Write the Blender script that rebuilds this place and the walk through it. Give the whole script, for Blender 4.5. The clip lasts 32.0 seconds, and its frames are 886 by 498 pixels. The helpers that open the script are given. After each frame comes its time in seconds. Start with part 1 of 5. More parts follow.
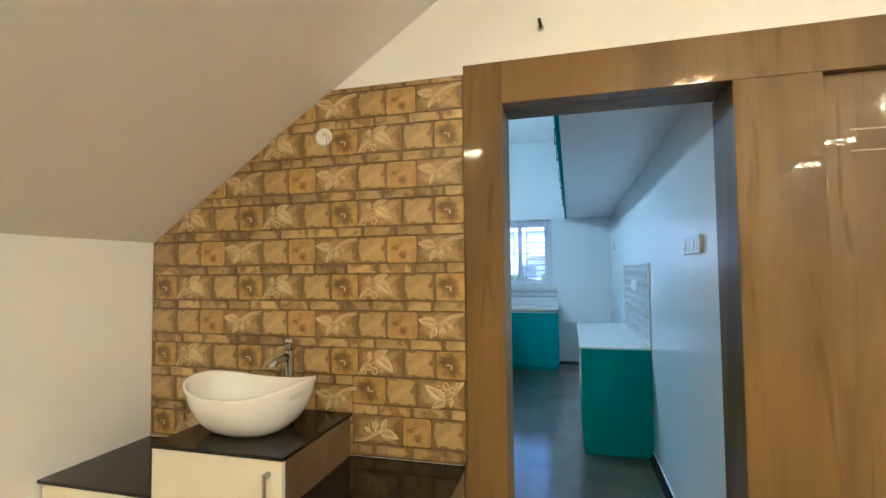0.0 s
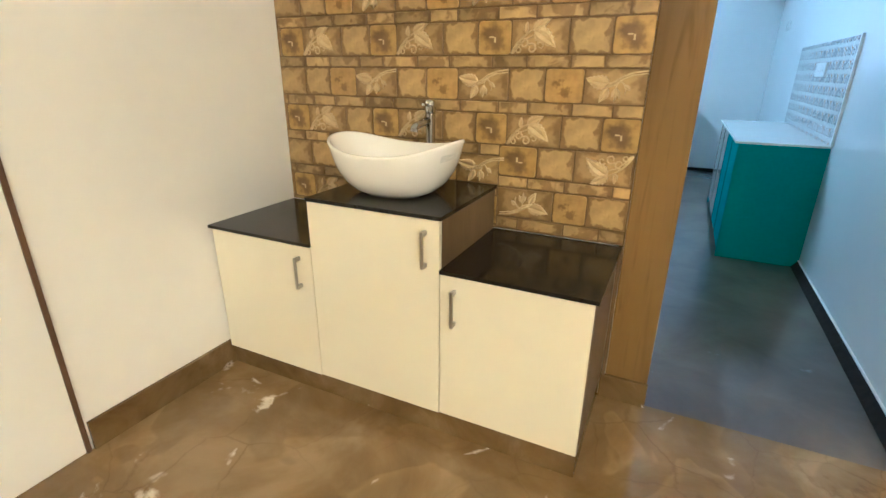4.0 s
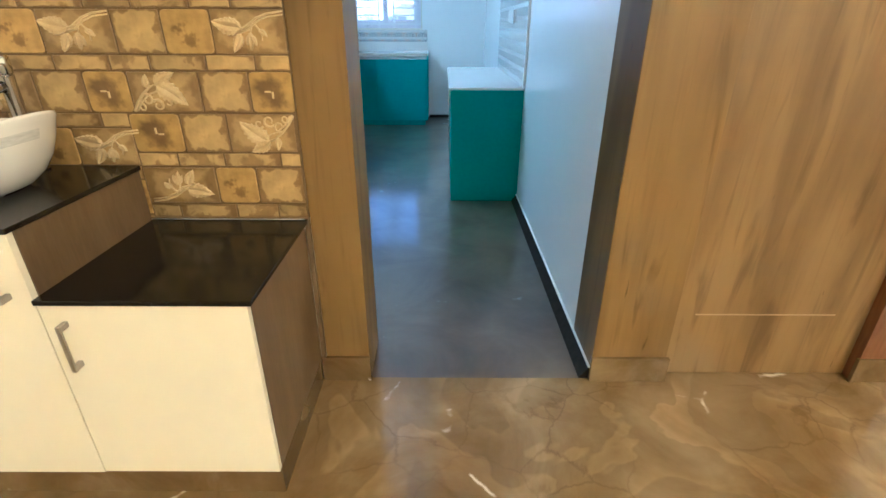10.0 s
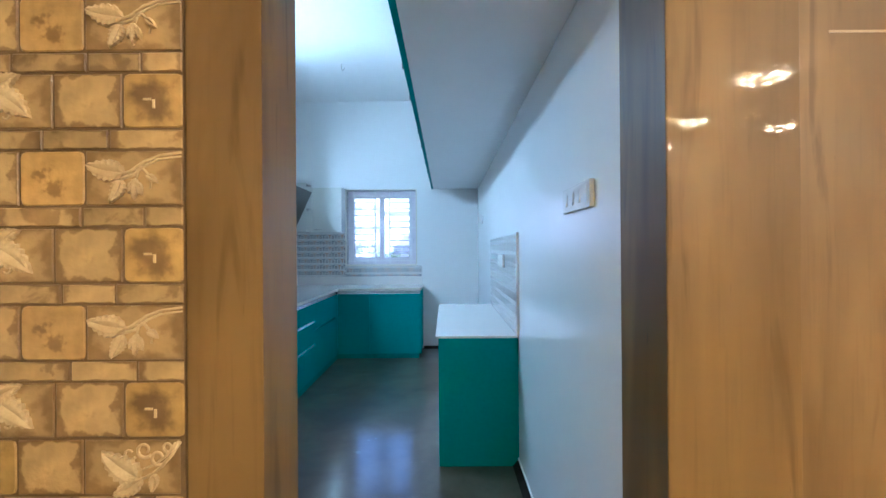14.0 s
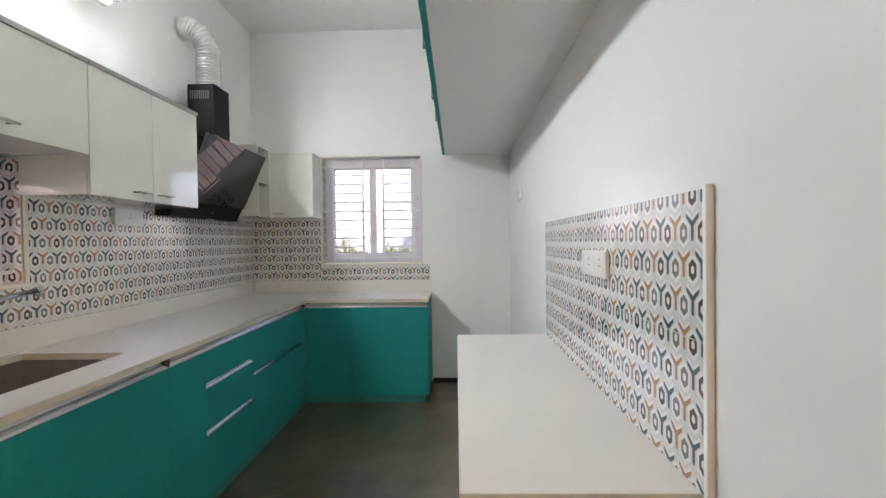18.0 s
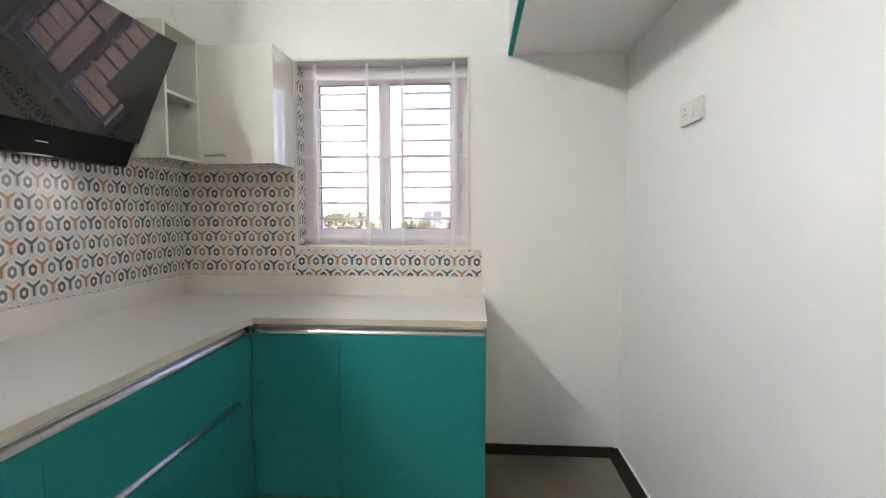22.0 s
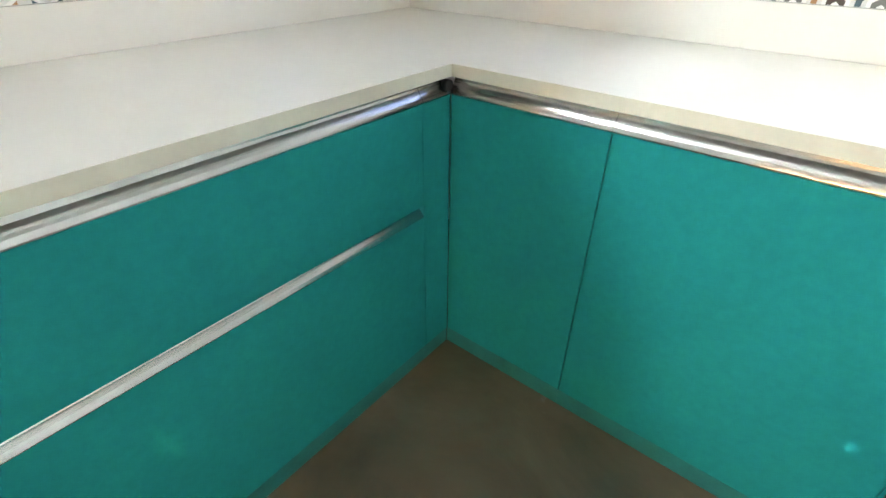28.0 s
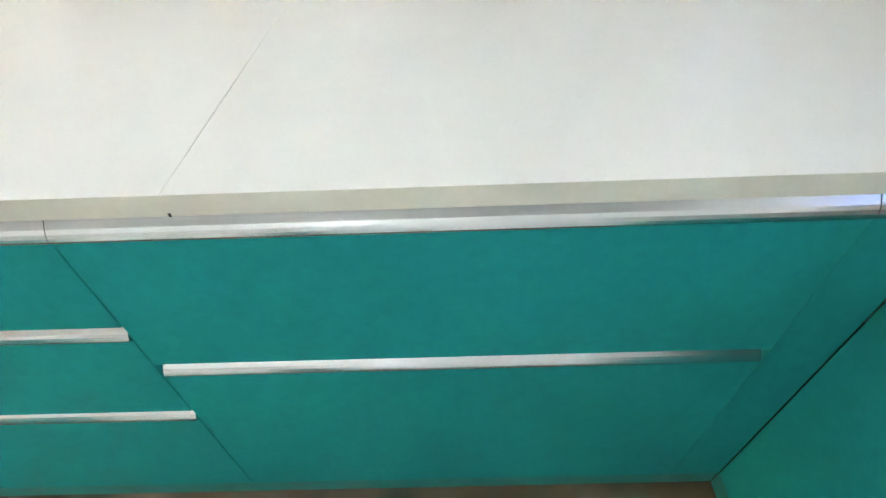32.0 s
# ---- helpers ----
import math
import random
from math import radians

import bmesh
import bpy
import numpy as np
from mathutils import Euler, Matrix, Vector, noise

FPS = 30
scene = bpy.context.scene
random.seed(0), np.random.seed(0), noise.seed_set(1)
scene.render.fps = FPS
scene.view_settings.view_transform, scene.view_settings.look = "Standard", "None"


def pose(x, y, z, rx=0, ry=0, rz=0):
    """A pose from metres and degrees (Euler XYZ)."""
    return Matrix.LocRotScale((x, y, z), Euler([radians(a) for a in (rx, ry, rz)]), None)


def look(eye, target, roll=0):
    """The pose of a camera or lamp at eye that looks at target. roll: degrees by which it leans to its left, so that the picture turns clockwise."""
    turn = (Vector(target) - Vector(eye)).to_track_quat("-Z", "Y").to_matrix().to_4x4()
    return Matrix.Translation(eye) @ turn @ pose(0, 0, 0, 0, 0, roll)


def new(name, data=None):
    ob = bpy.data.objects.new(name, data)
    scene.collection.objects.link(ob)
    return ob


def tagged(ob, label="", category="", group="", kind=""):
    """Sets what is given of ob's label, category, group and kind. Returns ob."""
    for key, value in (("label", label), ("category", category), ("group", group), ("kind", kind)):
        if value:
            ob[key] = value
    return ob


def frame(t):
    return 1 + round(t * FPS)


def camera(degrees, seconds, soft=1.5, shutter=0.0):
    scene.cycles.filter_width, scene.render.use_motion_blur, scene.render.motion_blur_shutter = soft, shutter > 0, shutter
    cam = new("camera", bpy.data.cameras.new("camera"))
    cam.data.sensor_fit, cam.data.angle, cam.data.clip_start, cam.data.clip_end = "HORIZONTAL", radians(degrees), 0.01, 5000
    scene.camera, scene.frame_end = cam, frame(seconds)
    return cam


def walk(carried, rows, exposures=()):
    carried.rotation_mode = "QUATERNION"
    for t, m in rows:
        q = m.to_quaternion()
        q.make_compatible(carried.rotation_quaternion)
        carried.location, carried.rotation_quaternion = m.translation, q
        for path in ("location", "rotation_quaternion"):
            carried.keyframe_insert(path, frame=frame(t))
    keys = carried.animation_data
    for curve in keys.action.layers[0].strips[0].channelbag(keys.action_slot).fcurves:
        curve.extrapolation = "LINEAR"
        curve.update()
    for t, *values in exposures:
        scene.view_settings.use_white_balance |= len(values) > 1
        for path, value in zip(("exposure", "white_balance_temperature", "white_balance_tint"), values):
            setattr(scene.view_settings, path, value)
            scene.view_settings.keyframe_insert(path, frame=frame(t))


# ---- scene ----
cam = camera(85.7, 32.0)
PATH = [
    (0, (0.263, -1.886, 1.418), (-0.251, 0.044, 1.509), -0.6),
    (0.5, (0.201, -1.863, 1.415), (-0.555, -0.013, 1.49), -0.7),
    (1, (0.145, -1.852, 1.409), (-0.781, -0.079, 1.452), -0.8),
    (1.5, (0.122, -1.84, 1.39), (-0.884, -0.112, 1.359), -0.8),
    (2, (0.114, -1.825, 1.385), (-0.909, -0.119, 1.176), -0.4),
    (2.5, (0.105, -1.816, 1.331), (-0.902, -0.134, 0.935), -0.3),
    (3, (0.093, -1.798, 1.289), (-0.875, -0.142, 0.724), -0.2),
    (3.5, (0.039, -1.795, 1.241), (-0.855, -0.125, 0.601), 0.4),
    (5.5, (-0.268, -1.588, 1.236), (-0.832, 0.144, 0.412), -0.7),
    (6, (-0.341, -1.592, 1.241), (-0.81, 0.171, 0.421), -0.5),
    (6.5, (-0.364, -1.605, 1.24), (-0.748, 0.181, 0.425), -0.3),
    (7, (-0.363, -1.617, 1.236), (-0.657, 0.19, 0.427), -0.1),
    (7.5, (-0.31, -1.622, 1.237), (-0.517, 0.196, 0.429), -0.3),
    (8, (-0.227, -1.614, 1.234), (-0.355, 0.208, 0.419), -0.5),
    (8.5, (-0.103, -1.589, 1.23), (-0.171, 0.232, 0.402), -0.7),
    (9, (0.043, -1.55, 1.217), (0.01, 0.266, 0.378), -0.7),
    (9.5, (0.175, -1.478, 1.204), (0.168, 0.33, 0.349), -0.3),
    (10, (0.281, -1.433, 1.216), (0.281, 0.376, 0.363), 0.2),
    (10.5, (0.363, -1.429, 1.24), (0.358, 0.403, 0.438), 0.3),
    (11, (0.385, -1.429, 1.265), (0.362, 0.451, 0.584), 0.2),
    (11.5, (0.389, -1.421, 1.284), (0.359, 0.516, 0.79), -0.2),
    (12, (0.393, -1.399, 1.304), (0.361, 0.579, 1.011), -0.1),
    (12.5, (0.379, -1.378, 1.344), (0.364, 0.617, 1.202), -0.4),
    (13, (0.347, -1.341, 1.363), (0.347, 0.658, 1.314), -0.6),
    (13.5, (0.357, -1.186, 1.358), (0.351, 0.814, 1.352), -0.4),
    (14, (0.384, -0.98, 1.358), (0.374, 1.02, 1.361), -0.4),
    (14.5, (0.385, -0.776, 1.347), (0.381, 1.223, 1.335), -0.2),
    (16.5, (0.365, 0.209, 1.356), (0.322, 2.208, 1.324), -1.2),
    (17, (0.332, 0.476, 1.357), (0.289, 2.475, 1.323), -1),
    (17.5, (0.331, 0.758, 1.342), (0.279, 2.757, 1.309), -0.9),
    (18, (0.318, 0.997, 1.353), (0.263, 2.996, 1.324), -0.8),
    (18.5, (0.267, 1.264, 1.347), (0.213, 3.264, 1.327), -0.5),
    (19, (0.221, 1.498, 1.345), (0.169, 3.497, 1.324), -0.4),
    (19.5, (0.203, 1.772, 1.345), (0.139, 3.77, 1.31), -0.2),
    (20, (0.17, 2.004, 1.337), (0.099, 4.003, 1.292), -0.1),
    (20.5, (0.094, 2.277, 1.341), (0.023, 4.275, 1.29), -0.1),
    (21, (0.047, 2.509, 1.329), (-0.038, 4.507, 1.267), 0),
    (21.5, (0.05, 2.757, 1.323), (-0.073, 4.751, 1.236), 0),
    (22, (0.026, 2.965, 1.327), (-0.11, 4.955, 1.192), 0),
    (22.5, (-0.03, 3.222, 1.333), (-0.174, 5.208, 1.144), -0.1),
    (23, (-0.082, 3.418, 1.287), (-0.217, 5.399, 1.043), -0),
    (23.5, (-0.094, 3.637, 1.289), (-0.245, 5.593, 0.897), -0),
    (24, (-0.109, 3.778, 1.261), (-0.259, 5.694, 0.705), 0.3),
    (24.5, (-0.146, 3.922, 1.21), (-0.282, 5.78, 0.483), 0.6),
    (26.5, (-0.213, 4.085, 1.132), (-0.542, 5.726, 0.037), 1),
    (27, (-0.236, 4.084, 1.126), (-0.768, 5.676, 0.038), 1.2),
    (27.5, (-0.245, 4.095, 1.134), (-1.033, 5.566, 0.032), 0.8),
    (28, (-0.267, 4.11, 1.132), (-1.314, 5.409, 0.014), 0.5),
    (28.5, (-0.288, 4.055, 1.122), (-1.508, 5.182, 0.019), 1.4),
    (29, (-0.31, 4.082, 1.109), (-1.714, 4.941, -0.027), 1.1),
    (29.5, (-0.37, 4.162, 1.098), (-1.853, 4.776, -0.095), 1.7),
    (30, (-0.394, 4.22, 1.098), (-1.922, 4.595, -0.137), 0.7),
    (30.5, (-0.391, 4.323, 1.111), (-1.92, 4.498, -0.167), -0.9),
    (31, (-0.394, 4.446, 1.146), (-1.895, 4.476, -0.175), -2.3),
    (31.5, (-0.454, 4.484, 1.168), (-1.915, 4.448, -0.198), -2.9),
    (32, (-0.573, 4.435, 1.173), (-2, 4.4, -0.228), -2.7),
]
walk(cam, [(t, look(eye, target, roll)) for t, eye, target, roll in PATH],
     [(0, 1.98, 4300, 10), (2, 2.15, 4230, 10), (3.5, 2.25, 4170, 11), (6, 2.32, 4220, 11), (8, 2.33, 4150, 12), (9, 2.45, 4150, 12), (10.5, 2.42, 4250, 12), (12, 2.28, 4250, 17), (14.5, 2.26, 4550, 20),
      (16.5, 2.22, 5950, 30), (19, 2.26, 6700, 37), (22, 2.48, 6850, 36), (24.5, 2.62, 6800, 36), (26.5, 3.35, 6700, 30), (28, 3.55, 6600, 28), (29, 3.75, 6450, 28), (31, 3.85, 6350, 28), (32, 3.72, 6350, 29)])

# ---- world and light ----
world = bpy.data.worlds.new("sky")
scene.world = world
world.use_nodes = True
wn = world.node_tree.nodes
sky = wn.new("ShaderNodeTexSky")
sky.sky_type, sky.sun_disc = "NISHITA", False
sky.sun_elevation, sky.sun_rotation = radians(46.4), radians(233.5)
sky.air_density, sky.dust_density = 1.0, 1.5
world.node_tree.links.new(sky.outputs[0], wn["Background"].inputs[0])
wn["Background"].inputs[1].default_value = 0.15
sun = new("sun", bpy.data.lights.new("sun", "SUN"))
sun.data.energy, sun.data.angle, sun.data.color = 5.0, radians(10), (1, 0.97, 0.93)
sun.matrix_world = look((0, 0, 30), (-23, 17, 0))
TUBE, LAMP = 38.0, 235.0


# ---- materials ----
def mat(name, base, rough=0.5, metal=0.0, spread=0.0, scale=8.0, bump=0.0, bscale=60.0, coat=0.0, other=None, detail=5.0, rspread=0.0, emit=None, stretch=None, piece=0.0):
    """A surface with colour variation at two scales, a fine relief and uneven gloss."""
    m = bpy.data.materials.new(name)
    m.use_nodes = True
    nt = m.node_tree
    b = nt.nodes["Principled BSDF"]
    b.inputs["Base Color"].default_value = (*base, 1)
    b.inputs["Roughness"].default_value, b.inputs["Metallic"].default_value = rough, metal
    b.inputs["Coat Weight"].default_value, b.inputs["Coat Roughness"].default_value = coat, 0.06
    co = nt.nodes.new("ShaderNodeTexCoord")
    vec = co.outputs["Object"]
    if stretch:
        mp = nt.nodes.new("ShaderNodeMapping")
        mp.inputs["Scale"].default_value = stretch
        nt.links.new(vec, mp.inputs[0])
        vec = mp.outputs[0]

    def tex(sc, det):
        n = nt.nodes.new("ShaderNodeTexNoise")
        n.inputs["Scale"].default_value, n.inputs["Detail"].default_value = sc, det
        nt.links.new(vec, n.inputs["Vector"])
        return n.outputs["Fac"]

    if spread or other or piece:
        ramp = nt.nodes.new("ShaderNodeValToRGB")
        far = other or tuple(c * (1 - spread) for c in base)
        ramp.color_ramp.elements[0].position, ramp.color_ramp.elements[1].position = 0.32, 0.68
        ramp.color_ramp.elements[0].color, ramp.color_ramp.elements[1].color = (*far, 1), (*base, 1)
        fine = nt.nodes.new("ShaderNodeMath")
        fine.operation = "MULTIPLY_ADD"
        nt.links.new(tex(scale * 9, 3), fine.inputs[0])
        fine.inputs[1].default_value = 0.35
        mid = nt.nodes.new("ShaderNodeMath")
        mid.operation = "MULTIPLY_ADD"
        nt.links.new(tex(scale, detail), mid.inputs[0])
        mid.inputs[1].default_value, mid.inputs[2].default_value = 0.8, -0.075
        nt.links.new(mid.outputs[0], fine.inputs[2])
        nt.links.new(fine.outputs[0], ramp.inputs[0])
        out = ramp.outputs[0]
        if piece:
            info = nt.nodes.new("ShaderNodeObjectInfo")
            hsv = nt.nodes.new("ShaderNodeHueSaturation")
            rng = nt.nodes.new("ShaderNodeMapRange")
            rng.inputs[3].default_value, rng.inputs[4].default_value = 1 - piece, 1 + piece
            nt.links.new(info.outputs["Random"], rng.inputs[0])
            nt.links.new(rng.outputs[0], hsv.inputs["Value"])
            nt.links.new(out, hsv.inputs["Color"])
            out = hsv.outputs[0]
        nt.links.new(out, b.inputs["Base Color"])
    if rspread:
        rng = nt.nodes.new("ShaderNodeMapRange")
        rng.inputs[1].default_value, rng.inputs[2].default_value = 0.3, 0.7
        rng.inputs[3].default_value, rng.inputs[4].default_value = max(rough - rspread, 0.02), rough + rspread
        nt.links.new(tex(scale * 1.7, 4), rng.inputs[0])
        nt.links.new(rng.outputs[0], b.inputs["Roughness"])
    if bump:
        bn = nt.nodes.new("ShaderNodeBump")
        bn.inputs["Strength"].default_value, bn.inputs["Distance"].default_value = bump, 0.004
        nt.links.new(tex(bscale, 3), bn.inputs["Height"])
        nt.links.new(bn.outputs[0], b.inputs["Normal"])
    if emit:
        b.inputs["Emission Color"].default_value, b.inputs["Emission Strength"].default_value = (*emit[:3], 1), emit[3]
    return m


def marble(name, dark, mid, light, rough, vein, scale=1.6, vscale=1.3, crack=None, uneven=0.22, scar=0.54):
    """Polished stone: cloudy fields, warped veins and thin pale scars."""
    m = mat(name, mid, rough, rspread=rough * uneven, scale=2.0)
    nt = m.node_tree
    b = nt.nodes["Principled BSDF"]
    co = nt.nodes.new("ShaderNodeTexCoord")
    n1 = nt.nodes.new("ShaderNodeTexNoise")
    n1.inputs["Scale"].default_value, n1.inputs["Detail"].default_value, n1.inputs["Roughness"].default_value, n1.inputs["Distortion"].default_value = scale, 11, 0.6, 0.5
    nt.links.new(co.outputs["Object"], n1.inputs["Vector"])
    r1 = nt.nodes.new("ShaderNodeValToRGB")
    e = r1.color_ramp.elements
    e[0].position, e[1].position = 0.34, 0.66
    e[0].color, e[1].color = (*dark, 1), (*light, 1)
    k = r1.color_ramp.elements.new(0.5)
    k.color = (*mid, 1)
    nt.links.new(n1.outputs["Fac"], r1.inputs[0])
    mixv = nt.nodes.new("ShaderNodeMix")
    mixv.data_type = "VECTOR"
    mixv.inputs[0].default_value = 0.14 if crack else 0.35
    nt.links.new(co.outputs["Object"], mixv.inputs[4])
    nt.links.new(n1.outputs["Color"], mixv.inputs[5])
    v = nt.nodes.new("ShaderNodeTexVoronoi")
    v.feature, v.inputs["Scale"].default_value = "DISTANCE_TO_EDGE", vscale
    nt.links.new(mixv.outputs[1], v.inputs["Vector"])
    r2 = nt.nodes.new("ShaderNodeMapRange")
    r2.inputs[1].default_value, r2.inputs[2].default_value, r2.inputs[3].default_value, r2.inputs[4].default_value = 0.002, 0.010 if crack else 0.012, 0.9, 0.0
    nt.links.new(v.outputs["Distance"], r2.inputs[0])
    n2 = nt.nodes.new("ShaderNodeTexNoise")
    n2.inputs["Scale"].default_value, n2.inputs["Detail"].default_value = 5.5, 3
    nt.links.new(co.outputs["Object"], n2.inputs["Vector"])
    r3 = nt.nodes.new("ShaderNodeMapRange")
    r3.inputs[1].default_value, r3.inputs[2].default_value = scar, scar + 0.06
    nt.links.new(n2.outputs["Fac"], r3.inputs[0])
    mu = nt.nodes.new("ShaderNodeMath")
    mu.operation = "MULTIPLY"
    nt.links.new(r2.outputs[0], mu.inputs[0])
    nt.links.new(r3.outputs[0], mu.inputs[1])
    mx = nt.nodes.new("ShaderNodeMix")
    mx.data_type = "RGBA"
    mx.inputs[7].default_value = (*vein, 1)
    nt.links.new(mu.outputs[0], mx.inputs[0])
    nt.links.new(r1.outputs[0], mx.inputs[6])
    out = mx.outputs[2]
    if crack:
        v2 = nt.nodes.new("ShaderNodeTexVoronoi")
        v2.feature, v2.inputs["Scale"].default_value = "DISTANCE_TO_EDGE", vscale * 2.9
        nt.links.new(mixv.outputs[1], v2.inputs["Vector"])
        r4 = nt.nodes.new("ShaderNodeMapRange")
        r4.inputs[1].default_value, r4.inputs[2].default_value, r4.inputs[3].default_value, r4.inputs[4].default_value = 0.0, 0.02, 0.4, 0.0
        nt.links.new(v2.outputs["Distance"], r4.inputs[0])
        n3 = nt.nodes.new("ShaderNodeTexNoise")
        n3.inputs["Scale"].default_value = 2.0
        nt.links.new(co.outputs["Object"], n3.inputs["Vector"])
        r5 = nt.nodes.new("ShaderNodeMapRange")
        r5.inputs[1].default_value, r5.inputs[2].default_value = 0.42, 0.62
        nt.links.new(n3.outputs["Fac"], r5.inputs[0])
        m2 = nt.nodes.new("ShaderNodeMath")
        m2.operation = "MULTIPLY"
        nt.links.new(r4.outputs[0], m2.inputs[0])
        nt.links.new(r5.outputs[0], m2.inputs[1])
        n4 = nt.nodes.new("ShaderNodeTexNoise")
        n4.inputs["Scale"].default_value, n4.inputs["Detail"].default_value, n4.inputs["Roughness"].default_value, n4.inputs["Distortion"].default_value = 1.15, 4.0, 0.5, 0.9
        nt.links.new(co.outputs["Object"], n4.inputs["Vector"])
        r6 = nt.nodes.new("ShaderNodeValToRGB")
        stops = ((0.0, 0.40), (0.40, 0.44), (0.412, 0.56), (0.47, 0.48), (0.52, 0.45), (0.53, 0.62), (0.575, 0.52), (0.62, 0.50), (0.63, 0.41), (1.0, 0.50))
        r6.color_ramp.elements[0].position, r6.color_ramp.elements[1].position = stops[0][0], stops[-1][0]
        for pos, val in stops[1:-1]:
            r6.color_ramp.elements.new(pos)
        for el, (pos, val) in zip(r6.color_ramp.elements, stops):
            el.color = (0.25 + 1.5 * val, 0.25 + 1.5 * val, 0.25 + 1.5 * val, 1)
        nt.links.new(n4.outputs["Fac"], r6.inputs[0])
        hs = nt.nodes.new("ShaderNodeHueSaturation")
        nt.links.new(r6.outputs[0], hs.inputs["Value"])
        nt.links.new(out, hs.inputs["Color"])
        m3 = nt.nodes.new("ShaderNodeMix")
        m3.data_type = "RGBA"
        m3.inputs[7].default_value = (*crack, 1)
        nt.links.new(m2.outputs[0], m3.inputs[0])
        nt.links.new(hs.outputs[0], m3.inputs[6])
        out = m3.outputs[2]
    nt.links.new(out, b.inputs["Base Color"])
    return m


PAINT = mat("cream_wall_paint", (0.80, 0.775, 0.745), 0.5, spread=0.03, scale=1.5, bump=0.05, bscale=90)
PAINT_K = mat("white_kitchen_paint", (0.85, 0.855, 0.84), 0.36, spread=0.03, scale=1.3, bump=0.03, bscale=40)
PAINT_R = mat("white_enamel_wall_paint", (0.85, 0.855, 0.84), 0.22, spread=0.03, scale=1.3, bump=0.03, bscale=40)
CEIL = mat("ceiling_paint", (0.86, 0.86, 0.84), 0.7, spread=0.03, scale=1.2, bump=0.04)
YELLOW = mat("yellow_wall_paint", (0.68, 0.53, 0.040), 0.5, spread=0.05, scale=2, bump=0.05)
MARBLE = marble("brown_marble", (0.155, 0.096, 0.032), (0.205, 0.135, 0.051), (0.27, 0.19, 0.088), 0.10, (0.66, 0.56, 0.41), scale=2.6, vscale=1.5, crack=(0.10, 0.058, 0.022), scar=0.555)
MARBLE_S = marble("brown_marble_skirting", (0.095, 0.056, 0.018), (0.135, 0.087, 0.031), (0.20, 0.138, 0.06), 0.18, (0.6, 0.5, 0.36), scale=4)
FLOOR_K = marble("dark_granite_floor", (0.058, 0.039, 0.021), (0.094, 0.066, 0.038), (0.128, 0.094, 0.058), 0.42, (0.20, 0.185, 0.165), scale=2.4, vscale=1.2, uneven=0.0, scar=0.625)
fb = FLOOR_K.node_tree.nodes["Principled BSDF"].inputs
fb["Specular IOR Level"].default_value, fb["Coat Weight"].default_value, fb["Coat Roughness"].default_value = 0.35, 1.0, 0.13
fb["Coat IOR"].default_value = 1.62
SKIRT_K = mat("black_granite_skirting", (0.024, 0.017, 0.011), 0.65, spread=0.55, scale=30)
SKIRT_K.node_tree.nodes["Principled BSDF"].inputs["Specular IOR Level"].default_value = 0.15
GRANITE = mat("black_granite", (0.015, 0.013, 0.010), 0.13, spread=0.5, scale=45, rspread=0.03, bump=0.008, bscale=9)
GRANITE.node_tree.nodes["Principled BSDF"].inputs["Specular IOR Level"].default_value = 0.28
TREAD = mat("dark_granite_tread", (0.02, 0.018, 0.016), 0.18, spread=0.4, scale=40)


